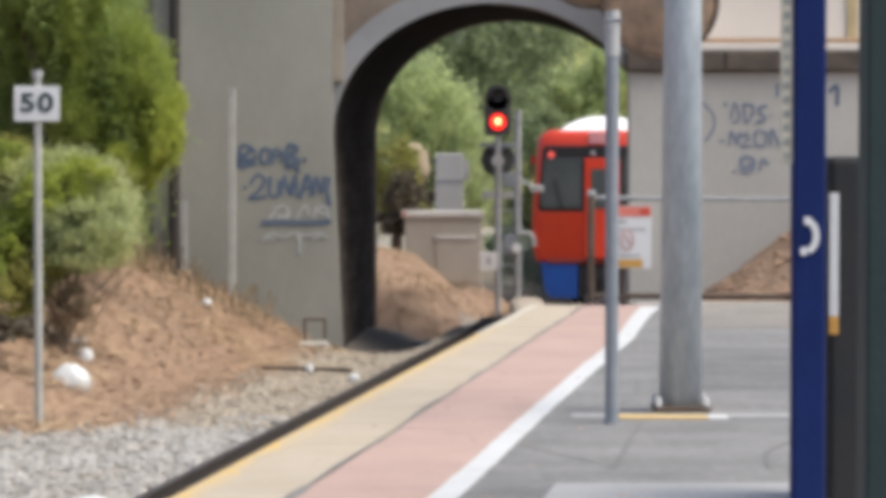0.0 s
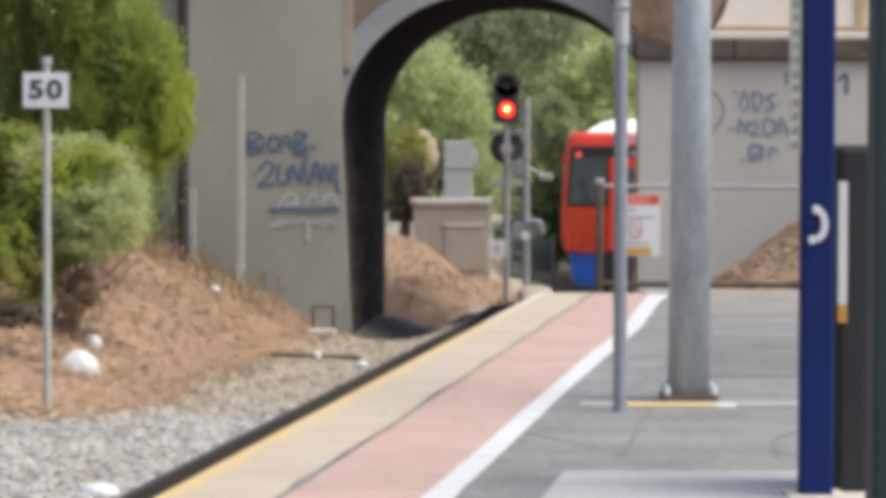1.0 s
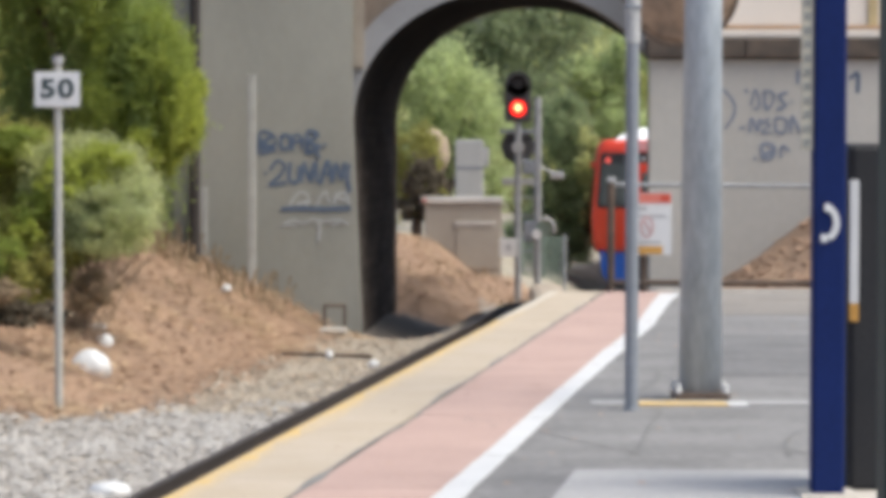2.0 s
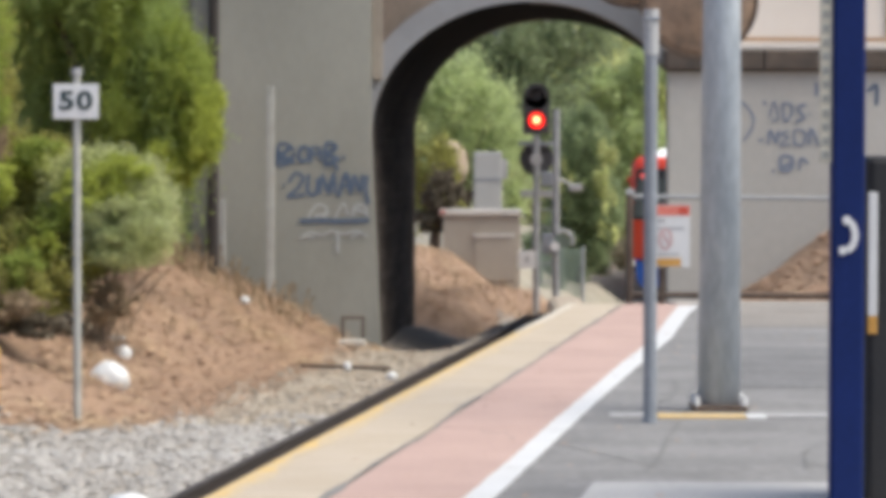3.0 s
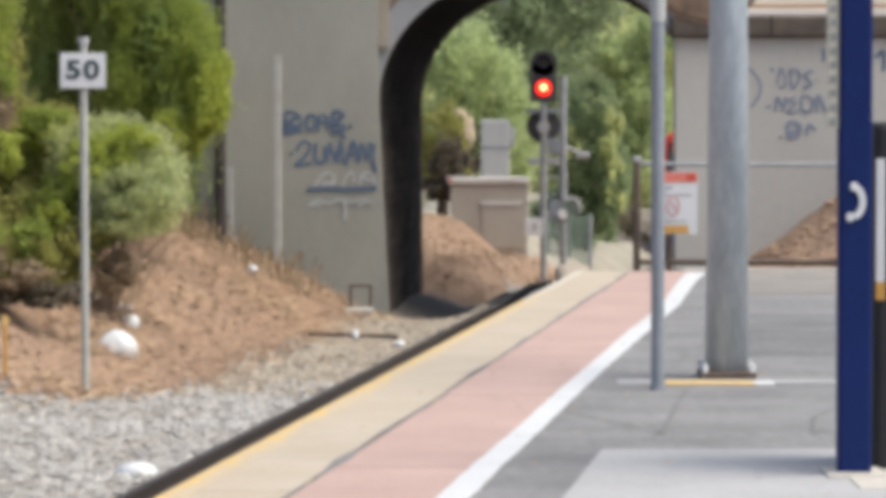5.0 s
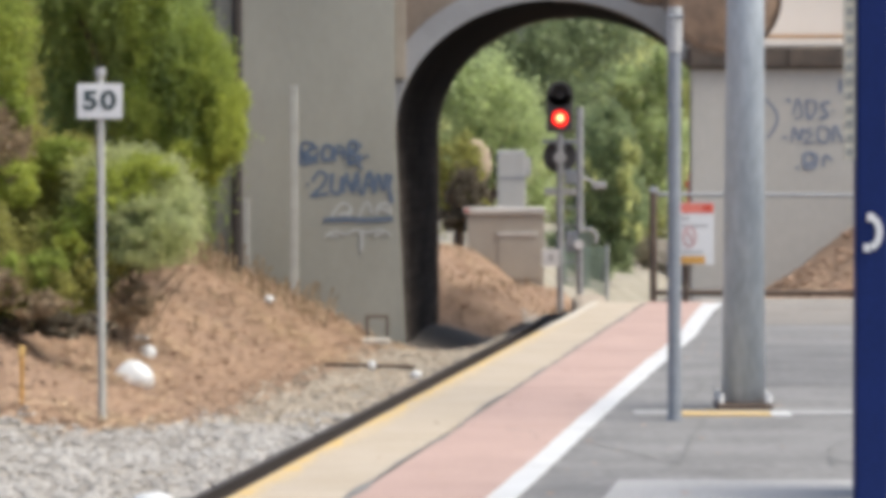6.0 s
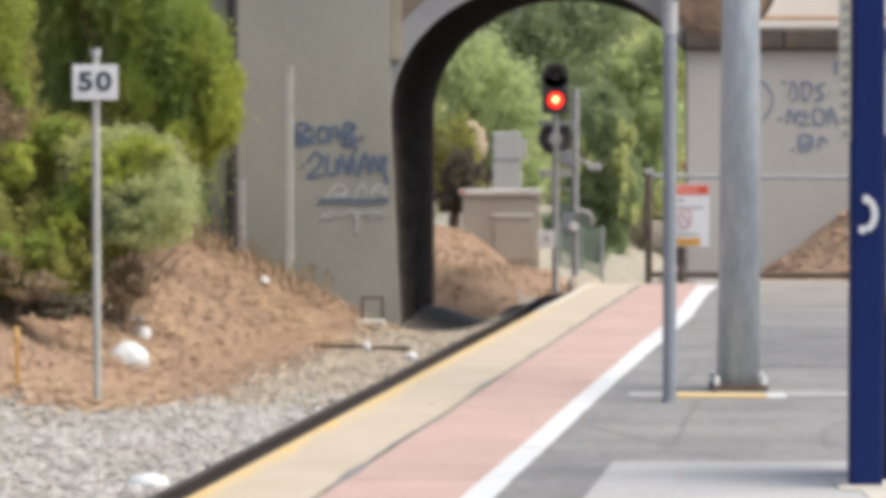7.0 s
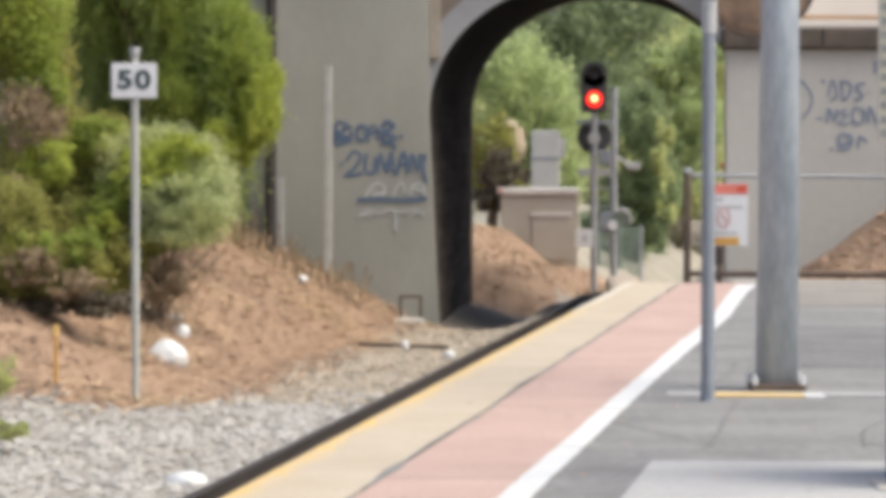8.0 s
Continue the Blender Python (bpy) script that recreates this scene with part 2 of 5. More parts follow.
M_TRED = mat("train_red", (0.66, 0.052, 0.020), 0.35, 0, (0.58, 0.045, 0.018), 1.0, 0.5, 20, 0, fine_amt=0.04)
M_TBLUE = mat("train_blue", (0.006, 0.075, 0.36), 0.45, 0, (0.005, 0.045, 0.24), 2.5, 0.5, 20, 0)
M_TWHITE = mat("train_roof_white", (0.84, 0.84, 0.83), 0.5, 0, (0.74, 0.74, 0.73), 1.5)
M_TBLACK = mat("train_black", (0.015, 0.016, 0.018), 0.5)
M_TGLASS = mat("tinted_glass", (0.085, 0.095, 0.095), 0.12, 0, (0.05, 0.058, 0.06), 1, 0.5, 5, 0)
M_PINKSIGN = mat("destination_panel", (0.72, 0.33, 0.34), 0.4)
M_LAMP_RED = glow("red_signal_lens", (1.0, 0.012, 0.008), 1.6)
M_LAMP_CORE = glow("signal_lamp_core", (1.0, 0.62, 0.25), 1.6)
M_LENS_DARK = mat("unlit_lens", (0.05, 0.05, 0.055), 0.2)
M_TAIL = glow("tail_lamp", (0.8, 0.10, 0.08), 0.25)
M_BARK = mat("bark", (0.13, 0.095, 0.07), 0.95, 0, (0.07, 0.05, 0.04), 5, 0.5, 30, 0.8, 0.02, stretch=(1, 1, 0.3))
M_PEPPER = leafy("pepper_tree_leaves", (0.44, 0.52, 0.18), (0.28, 0.36, 0.13), 0.30, 0.6)
# Brighter copy of the leaf colour, for sprays that should look sunlit.
M_PEPPER_LIT = leafy("lit_yellow_green_leaves", (0.49, 0.54, 0.115), (0.38, 0.43, 0.10), 0.32, 0.58)
M_PEPPER_MID = leafy("mid_green_leaves", (0.38, 0.44, 0.10), (0.25, 0.31, 0.075), 0.32, 0.58)
M_SHRUB = leafy("grey_green_shrub_leaves", (0.50, 0.56, 0.33), (0.50, 0.50, 0.19), 0.32, 0.58)
M_SHRUB2 = leafy("olive_shrub_leaves", (0.40, 0.385, 0.11), (0.25, 0.255, 0.085), 0.35, 0.55)
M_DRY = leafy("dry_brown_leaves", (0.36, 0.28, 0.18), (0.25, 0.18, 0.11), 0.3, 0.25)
M_FAR1 = leafy("bright_far_leaves", (0.54, 0.61, 0.30), (0.42, 0.49, 0.25), 0.32, 0.58)
M_FAR2 = leafy("dark_far_leaves", (0.29, 0.35, 0.19), (0.215, 0.265, 0.145), 0.32, 0.52)
M_FAR5 = leafy("olive_far_leaves", (0.335, 0.395, 0.205), (0.22, 0.275, 0.148), 0.34, 0.58)
M_MAST = mat("dull_mast_steel", (0.33, 0.338, 0.345), 0.6, 0.2, (0.22, 0.225, 0.23), 6, 0.5, 20, 0.1, 0.003)
M_BANK = mat("pale_dry_bank", (0.33, 0.295, 0.235), 0.95, 0, (0.21, 0.19, 0.14), 0.9, 0.5, 7, 0.5, 0.05, fine_amt=0.4)
M_FAR3 = leafy("mid_green_far_leaves", (0.60, 0.62, 0.29), (0.48, 0.51, 0.24), 0.32, 0.58)
M_FAR4 = leafy("dark_brown_leaves", (0.17, 0.14, 0.10), (0.11, 0.095, 0.065), 0.3, 0.3)
M_GRAF = mat("blue_spray_paint", (0.060, 0.095, 0.16), 0.7, 0, (0.125, 0.155, 0.205), 9, 0.5, 30, 0)
M_GRAF_PALE = mat("faint_blue_spray", (0.15, 0.18, 0.25), 0.7, 0, (0.23, 0.25, 0.29), 8, 0.5, 30, 0)
M_GRAF_W = mat("white_spray_paint", (0.45, 0.45, 0.44), 0.7, 0, (0.37, 0.37, 0.36), 8)
M_TWIG = mat("grey_brown_twigs", (0.36, 0.285, 0.21), 0.9, 0, (0.24, 0.18, 0.13), 4)
M_DRYGRASS = leafy("pale_dry_scrub", (0.50, 0.45, 0.32), (0.33, 0.32, 0.19), 0.3, 0.35)
M_PLASTIC = mat("white_plastic", (0.64, 0.64, 0.64), 0.4, 0, (0.52, 0.52, 0.51), 6)
M_ROCK = mat("tan_rock", (0.36, 0.285, 0.21), 0.9, 0, (0.26, 0.20, 0.14), 2.0, 0.5, 12, 0.6, 0.05)
M_FENCE = mat("mesh_green_grey", (0.20, 0.25, 0.205), 0.8)


# ---- mesh helpers ----
def finish(name, bm, material, smooth=False):
    me = bpy.data.meshes.new(name)
    bm.to_mesh(me)
    bm.free()
    me.materials.append(material)
    if smooth:
        for p in me.polygons:
            p.use_smooth = True
    return me


def part(name, bm, material, parent, label="", smooth=False):
    ob = new(name, finish(name, bm, material, smooth))
    ob.parent = parent
    return tagged(ob, label)


def thing(name, label, category, at=(0, 0, 0), group="", kind="", rz=0):
    ob = new(name)
    ob.empty_display_size = 0.1
    ob.matrix_basis = pose(*at, 0, 0, rz)
    return tagged(ob, label, category, group, kind)


def solid(name, bm, material, label, category, kind="", at=(0, 0, 0), smooth=False, group=""):
    ob = new(name, finish(name, bm, material, smooth))
    ob.location = at
    return tagged(ob, label, category, group, kind)


def box(bm, x0, x1, y0, y1, z0, z1, bevel=0.0, m=None):
    r = bmesh.ops.create_cube(bm, size=1)
    c = Matrix.Translation(((x0 + x1) / 2, (y0 + y1) / 2, (z0 + z1) / 2)) @ Matrix.Diagonal((x1 - x0, y1 - y0, z1 - z0, 1))
    bmesh.ops.transform(bm, matrix=(m @ c) if m else c, verts=r["verts"])
    if bevel:
        edges = {e for v in r["verts"] for e in v.link_edges}
        bmesh.ops.bevel(bm, geom=list(edges), offset=bevel, segments=2, affect="EDGES", profile=0.5)
    return bm


def boxed(*a, **k):
    return box(bmesh.new(), *a, **k)


def rod(bm, a, b, r0, r1=None, seg=16):
    a, b = Vector(a), Vector(b)
    d = b - a
    m = Matrix.Translation((a + b) / 2) @ d.to_track_quat("Z", "Y").to_matrix().to_4x4()
    bmesh.ops.create_cone(bm, cap_ends=True, segments=seg, radius1=r0, radius2=r0 if r1 is None else r1, depth=d.length, matrix=m)
    return bm


def rodded(*a, **k):
    return rod(bmesh.new(), *a, **k)


def ribbon(bm, pts, y, w, t=0.006):
    """A painted stroke on a wall that faces the camera: pts are (x, z); one continuous strip."""
    pts = [Vector((x, 0, z)) for x, z in pts]
    rows = []
    for i, p in enumerate(pts):
        d = pts[min(i + 1, len(pts) - 1)] - pts[max(i - 1, 0)]
        n = Vector((-d.z, 0, d.x)).normalized() * w / 2 if d.length > 1e-5 else Vector((0, 0, w / 2))
        o = Vector((0, y - 0.0002 * i, 0))
        rows.append([bm.verts.new(p + o + n), bm.verts.new(p + o + n - Vector((0, t, 0))), bm.verts.new(p + o - n - Vector((0, t, 0))), bm.verts.new(p + o - n)])
    for a, b in zip(rows, rows[1:]):
        for k in range(3):
            bm.faces.new((a[k], b[k], b[k + 1], a[k + 1]))
    return bm


def curve_points(ctrl, n=7):
    """A smooth line through the given points."""
    c = [ctrl[0], *ctrl, ctrl[-1]]
    out = []
    for a, b, d, e in zip(c, c[1:], c[2:], c[3:]):
        for k in range(n):
            t = k / n
            out.append(tuple(0.5 * (2 * b[i] + (d[i] - a[i]) * t + (2 * a[i] - 5 * b[i] + 4 * d[i] - e[i]) * t * t + (3 * b[i] - a[i] - 3 * d[i] + e[i]) * t ** 3) for i in (0, 1)))
    return out + [tuple(ctrl[-1])]


def sweep(bm, profile, path):
    """Sweep a closed profile of (side, up) along a path of points, sideways taken level."""
    rings = []
    for i, p in enumerate(path):
        d = (Vector(path[min(i + 1, len(path) - 1)]) - Vector(path[max(i - 1, 0)])).normalized()
        s = Vector((d.y, -d.x, 0)).normalized()
        rings.append([bm.verts.new(Vector(p) + s * u + Vector((0, 0, v))) for u, v in profile])
    n = len(profile)
    for a, b in zip(rings, rings[1:]):
        for j in range(n):
            bm.faces.new((a[j], a[(j + 1) % n], b[(j + 1) % n], b[j]))
    bm.faces.new(rings[0][::-1])
    bm.faces.new(rings[-1])
    return bm


def scatter(name, verts, faces, material):
    me = bpy.data.meshes.new(name)
    me.from_pydata(verts.tolist(), [], faces.tolist())
    me.materials.append(material)
    return me


def leaves(rng, centres, size, droop=0.0, slim=0.45):
    """One bent leaf of four triangles' worth at every centre, turned at random."""
    n = len(centres)
    d = rng.normal(size=(n, 3))
    d[:, 2] -= droop
    d /= np.linalg.norm(d, axis=1)[:, None]
    s = np.cross(d, rng.normal(size=(n, 3)))
    s /= np.linalg.norm(s, axis=1)[:, None]
    up = np.cross(d, s)
    L = (size * rng.uniform(0.6, 1.5, n))[:, None]
    a, b = centres - d * L / 2, centres + d * L / 2
    m1, m2 = centres + s * L * slim / 2 + up * L * 0.08, centres - s * L * slim / 2 + up * L * 0.08
    v = np.stack([a, m1, b, m2], 1).reshape(-1, 3)
    f = np.arange(n)[:, None] * 4 + np.array([[0, 1, 2, 3]])
    return v, f


def clump_points(rng, clumps, n):
    """Points in ellipsoid clumps (x, y, z, rx, ry, rz), thicker towards the outside, with small sub-clumps and gaps."""
    w = np.array([c[3] * c[4] * c[5] for c in clumps]) ** 0.7
    w /= w.sum()
    out = []
    for c, k in zip(clumps, (w * n).astype(int)):
        subs = max(6, k // 60)
        d = rng.normal(size=(subs, 3))
        d /= np.linalg.norm(d, axis=1)[:, None]
        d *= rng.uniform(0.45, 1.02, subs)[:, None] ** 0.6
        pick = rng.integers(0, subs, k)
        p = d[pick] + rng.normal(size=(k, 3)) * 0.15
        out.append(np.array(c[:3]) + p * np.array(c[3:]))
    return np.concatenate(out)


# ---- the lie of the land ----
def track_x(y):
    return -4.58 + 0.123 * y if y < 44 else 0.832 + 0.107 * (y - 44)


def rail_z(y):
    return -1.15 - 0.046 * max(0.0, min(y, 80) - 50) - 0.024 * max(0.0, min(y, 140) - 80)


def smooth(a, b, v):
    t = min(1.0, max(0.0, (v - a) / (b - a)))
    return t * t * (3 - 2 * t)


def bed_edge(y):
    """How far left of the track the ballast reaches before the soil begins."""
    return -2.45 - 2.5 * (1 - smooth(29.5, 33.5, y))


def ground_z(x, y):
    base = rail_z(y) - 0.19
    u = x - track_x(y)
    lumps = noise.noise(Vector((x * 0.9, y * 0.9, 0))) * 0.10 + noise.noise(Vector((x * 2.7, y * 2.7, 5))) * 0.04
    z = base
    if u < 0:
        if y < 46.3:
            start = -3.5 + 0.6 * smooth(34, 46, y)
            rise = 0.53 * max(0.0, start - u) * smooth(26, 36, y)
            rise = min(rise, 2.2 + 0.06 * max(0, -u - 6))
        else:
            rise = min(1.4 + 0.05 * max(0.0, -4 - u), min(0.75 * max(0.0, -1.75 - u), 0.58) + 0.85 * max(0.0, -3.1 - u)) * smooth(53.6, 55.5, y)
        z += rise + lumps * min(1.0, rise * 3)
    elif 31.6 < y < 47:
        shelf = smooth(1.6, 2.3, u)
        z += shelf * (-0.66 - base + smooth(34, 44, y) * 0.68 * min(max(0.0, x - 3.55), 3.5) + lumps * 1.8)
    elif y >= 47:
        z += 0.25 * max(0.0, u - 2.5) + lumps * 0.5
        z = min(z, base + 2.5)
    # a drain runs beside the track under the bridge
    z -= 0.28 * smooth(-3.0, -2.0, u) * (1 - smooth(-1.6, -1.2, u)) * smooth(43.5, 46.5, y) * (1 - smooth(54, 58, y))
    if y > 120:
        z = z * (1 - smooth(120, 300, y)) - 4.0 * smooth(120, 300, y)
    return z


def build_ground():
    xs = np.concatenate([[-1500, -600, -250, -120, -60, -35, -24, -18], np.arange(-14, 12, 0.22), [14, 17, 22, 30, 45, 80, 160, 400, 900, 1500]])
    ys = np.concatenate([[-800, -200, -60, -20, 0, 8, 14, 18], np.arange(20, 66, 0.3), np.arange(66, 140, 2.5), [150, 175, 210, 260, 330, 500, 900, 1800, 3000]])
    v = [(x, y, ground_z(x, y)) for y in ys for x in xs]
    n, k = len(xs), len(ys)
    f = [(j * n + i, j * n + i + 1, (j + 1) * n + i + 1, (j + 1) * n + i) for j in range(k - 1) for i in range(n - 1)]
    me = bpy.data.meshes.new("ground")
    me.from_pydata(v, [], f)
    me.materials.append(M_DIRT)
    me.materials.append(M_BED)
    me.materials.append(M_BED_SHADE)
    me.materials.append(M_BANK)
    for p in me.polygons:
        p.use_smooth = True
        c = p.center
        if c.y > 71:
            p.material_index = 3
        u = c.x - track_x(c.y) + 0.35 * noise.noise(Vector((c.x * 0.8, c.y * 0.8, 3)))
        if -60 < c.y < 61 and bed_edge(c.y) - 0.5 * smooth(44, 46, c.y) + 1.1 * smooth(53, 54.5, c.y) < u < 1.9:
            # Under the bridge the shade is painted into the ballast colour.
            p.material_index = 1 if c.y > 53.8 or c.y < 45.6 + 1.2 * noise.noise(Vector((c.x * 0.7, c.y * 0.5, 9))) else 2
    tagged(new("ground", me), "dry brown soil with leaf litter beside the railway", "ground", kind="structure")


build_ground()


# ---- platform ----
K = 0.123                      # the platform edge runs this far sideways per metre ahead
EDGE, JOINT, LINE_R = -2.975, -2.44, -1.62
P0, P1 = -6.0, 31.3


def strip(bm, a, b, y0, y1, z0, z1, end=0.0):
    """A slab between the offsets a and b from the camera's side, following the edge."""
    q = [(a + K * y0, y0), (b + K * y0, y0), (b + K * y1, y1 - end), (a + K * y1, y1)]
    lo, hi = [bm.verts.new((x, y, z0)) for x, y in q], [bm.verts.new((x, y, z1)) for x, y in q]
    bm.faces.new(hi), bm.faces.new(lo[::-1])
    for i in range(4):
        bm.faces.new((lo[i], lo[(i + 1) % 4], hi[(i + 1) % 4], hi[i]))
    return bm


platform = thing("platform", "long grey asphalt station platform beside a single track", "platform", kind="structure")
part("platform_body", strip(bmesh.new(), EDGE + 0.06, 14, P0, P1, -1.6, -0.03), M_PLATWALL, platform)
part("asphalt_surface", strip(bmesh.new(), LINE_R - 0.14, 14, P0, P1 - 0.12, -0.03, 0.0), M_ASPHALT, platform, "grey patched asphalt")
part("end_kerb", strip(bmesh.new(), LINE_R - 0.3, 14, P1 - 0.12, P1 + 0.12, -0.5, 0.02), M_CONC, platform, "pale concrete end kerb")


# ---- bridge ----
AY0, AY1 = 46.9, 54.0
C0, C1 = 0.706, 1.20
HALF, RISE, SPRING = 2.335, 1.975, 1.71


def arch_points(c, drop, y, half=HALF, rise=RISE, n=40, batter=0.0):
    pts = [(c - half + batter, y, -2.6)]
    for i in range(n + 1):
        a = math.pi * (1 - i / n)
        pts.append((c + half * math.cos(a), y, SPRING - drop + rise * math.sin(a)))
    return pts + [(c + half, y, -2.6)]


def build_bridge():
    top, left, right = 6.6, -3.94, 16.0
    th = thing("railway_overbridge", "grey rendered road bridge with a dark single-track arch", "bridge", kind="structure")
    for nm, y, c, d, flip in (("spandrel_wall", AY0, C0, 0.0, False), ("far_wall", AY1, C1, 0.0, True)):
        bm = bmesh.new()
        pts = arch_points(c, d, y, batter=0.0 if flip else 0.2)
        lo = [bm.verts.new(p) for p in pts]
        hi = [bm.verts.new((p[0], y, top)) for p in pts]
        for i in range(1, len(pts) - 2):
            bm.faces.new((lo[i], lo[i + 1], hi[i + 1], hi[i]))
        for s, p, q in ((left, lo[0], lo[1]), (right, lo[-1], lo[-2])):
            a, b, e = bm.verts.new((s, y, -2.6)), bm.verts.new((s, y, top)), hi[1] if s < 0 else hi[-2]
            bm.faces.new((a, p, q, e, b))
        bmesh.ops.delete(bm, geom=[v for v in bm.verts if not v.link_faces], context="VERTS")
        r = bmesh.ops.extrude_face_region(bm, geom=bm.faces[:])
        bmesh.ops.translate(bm, vec=(0, 0.5 * (-1 if flip else 1), 0), verts=[v for v in r["geom"] if isinstance(v, bmesh.types.BMVert)])
        bmesh.ops.recalc_face_normals(bm, faces=bm.faces)
        part(nm, bm, M_SPANDREL, th)
    bm = bmesh.new()
    a, b = arch_points(C0, 0, AY0 + 0.004, batter=0.2), arch_points(C1, 0.0, AY1 - 0.004)
    a2 = arch_points(C0, 0, AY0 + 0.02, HALF + 0.45, RISE + 0.45, batter=0.2)
    b2 = arch_points(C1, 0.0, AY1 - 0.02, HALF + 0.45, RISE + 0.45)
    rows = [[bm.verts.new(p) for p in r] for r in (a, b, b2, a2)]
    for k in range(4):
        r, s = rows[k], rows[(k + 1) % 4]
        for i in range(len(r) - 1):
            bm.faces.new((r[i], r[i + 1], s[i + 1], s[i]))
    bmesh.ops.recalc_face_normals(bm, faces=bm.faces)
    part("vault", bm, M_VAULT, th, "brick vault lining, near-black towards the crown")
    # ring of arch stones
    n = 25
    for i in range(n):
        a0, a1 = math.pi * (1 - i / n) - 0.0006, math.pi * (1 - (i + 1) / n) + 0.0006
        bm = bmesh.new()
        vs = []
        for y in (AY0 - 0.07, AY0 + 0.1):
            for h, ang in ((0, a0), (0, (a0 + a1) / 2), (0, a1), (0.34, a1), (0.34, (a0 + a1) / 2), (0.34, a0)):
                vs.append(bm.verts.new((C0 + (HALF + 0.004 + h) * math.cos(ang), y, SPRING + (RISE + 0.004 + h) * math.sin(ang))))
        bm.faces.new(vs[:6]), bm.faces.new(vs[6:][::-1])
        for j in range(6):
            bm.faces.new((vs[j], vs[j + 6], vs[(j + 1) % 6 + 6], vs[(j + 1) % 6]))
        bmesh.ops.recalc_face_normals(bm, faces=bm.faces)
        part("arch_stone", bm, M_RING, th)
    bm = boxed(-3.94, -1.632, AY0 - 0.3, AY0 - 0.004, -2.6, top)
    bmesh.ops.bisect_plane(bm, geom=bm.verts[:] + bm.edges[:] + bm.faces[:], plane_co=(0, 0, SPRING), plane_no=(0, 0, 1))
    for v in bm.verts:
        if v.co.x > -1.7 and v.co.z < SPRING - 0.1:
            v.co.x += 0.2
    corner = [e for e in bm.edges if all(v.co.x > -1.7 and v.co.y < AY0 - 0.2 for v in e.verts) and abs(e.verts[0].co.z - e.verts[1].co.z) > 0.5]
    bmesh.ops.bevel(bm, geom=corner, offset=0.008, segments=2, affect="EDGES", profile=0.5)
    part("abutment", bm, M_RENDER, th, "grey rendered abutment with spray paint")
    part("quoin_strip", boxed(-1.628, -1.468, AY0 - 0.16, AY0 - 0.075, 2.52, top, 0.015), mat("tan_render", (0.34, 0.30, 0.245), 0.92, 0, (0.25, 0.21, 0.17), 1.2), th, "tan rendered strip beside the arch")
    part("side_wall", boxed(-9.5, -3.944, AY0 + 1.6, AY0 + 2.2, -2.6, top, 0.02), M_RENDER, th)
    part("abutment_return", boxed(-4.3, -3.944, AY0 + 0.004, AY0 + 1.596, -2.6, top), M_RENDER, th)
    part("deck", boxed(-9.5, 16, AY0 + 0.51, AY1 - 0.51, 5.2, 5.6), M_SPANDREL, th)
    # wing wall on the platform side with its coping and the road wall above
    wy = 45.2
    part("wing_wall", boxed(2.666, 16, wy, wy + 0.45, -2.4, 2.629, 0.015), M_RENDER_R, th, "pale rendered wing wall with faint spray paint")
    x = 2.625
    rng = random.Random(4)
    while x < 14:
        w = rng.uniform(1.3, 1.7)
        part("coping_stone", boxed(x, x + w - 0.004, wy - 0.12 + rng.uniform(-.01, .01), wy + 0.6, 2.637, 2.929 + rng.uniform(-.01, .01), 0.03), M_COPING, th)
        x += w
    part("ledge", boxed(2.658, 16, wy + 0.02, wy + 0.9, 2.937, 3.042, 0.015), M_CREAM, th, "cream painted ledge")
    part("road_wall", boxed(2.658, 16, wy + 0.3, wy + 0.55, 3.05, 6.4, 0.015), M_CREAM, th, "cream painted road wall")
    part("road_wall_strip", boxed(5.818, 5.964, wy + 0.26, wy + 0.296, 3.05, 5.5, 0.006), mat("faded_yellow", (0.50, 0.40, 0.22), 0.8), th, "faded yellow strip")
    part("road_wall_pipe", rodded((3.695, wy + 0.24, 3.091), (15, wy + 0.24, 3.075), 0.03), mat("tan_pipe", (0.42, 0.27, 0.16), 0.8), th, "tan pipe along the wall")
    return th


bridge = build_bridge()


# ---- track ----
def build_track():
    th = thing("railway_track", "single broad-gauge track with dark rusty rails", "railway track", kind="structure")
    ys = [-4, 5, 15, 25, 32, 38, 44] + list(range(46, 140, 4))
    prof = [(-0.07, -0.16), (0.07, -0.16), (0.07, -0.145), (0.012, -0.12), (0.012, -0.045), (0.036, -0.03), (0.036, -0.004), (0.028, 0),
            (-0.028, 0), (-0.036, -0.004), (-0.036, -0.03), (-0.012, -0.045), (-0.012, -0.12), (-0.07, -0.145)]
    for s in (-0.8, 0.8):
        part("rail", sweep(bmesh.new(), prof, [(track_x(y) + s, y, rail_z(y)) for y in ys]), M_RAIL, th)
    me = finish("sleeper", boxed(-1.3, 1.3, -0.12, 0.12, -0.16, 0.0, 0.02), M_SLEEPER)
    y = -3.84
    while y < 100:
        ob = new("sleeper", me)
        ob.parent = th
        ob.location = (track_x(y), y, rail_z(y) - 0.162)
        ob.rotation_euler = (0, 0, -0.12)
        y += 0.68


build_track()


# ---- train ----
def prism(pts, y0, y1, bevel=0.012):
    """A plate of the outline pts, (x, z), between two depths."""
    bm = bmesh.new()
    a, b = [bm.verts.new((x, y0, z)) for x, z in pts], [bm.verts.new((x, y1, z)) for x, z in pts]
    bm.faces.new(a), bm.faces.new(b[::-1])
    for i in range(len(pts)):
        j = (i + 1) % len(pts)
        bm.faces.new((a[i], b[i], b[j], a[j]))
    bmesh.ops.recalc_face_normals(bm, faces=bm.faces)
    bmesh.ops.bevel(bm, geom=bm.edges[:], offset=bevel, segments=2, affect="EDGES", profile=0.5)
    return bm


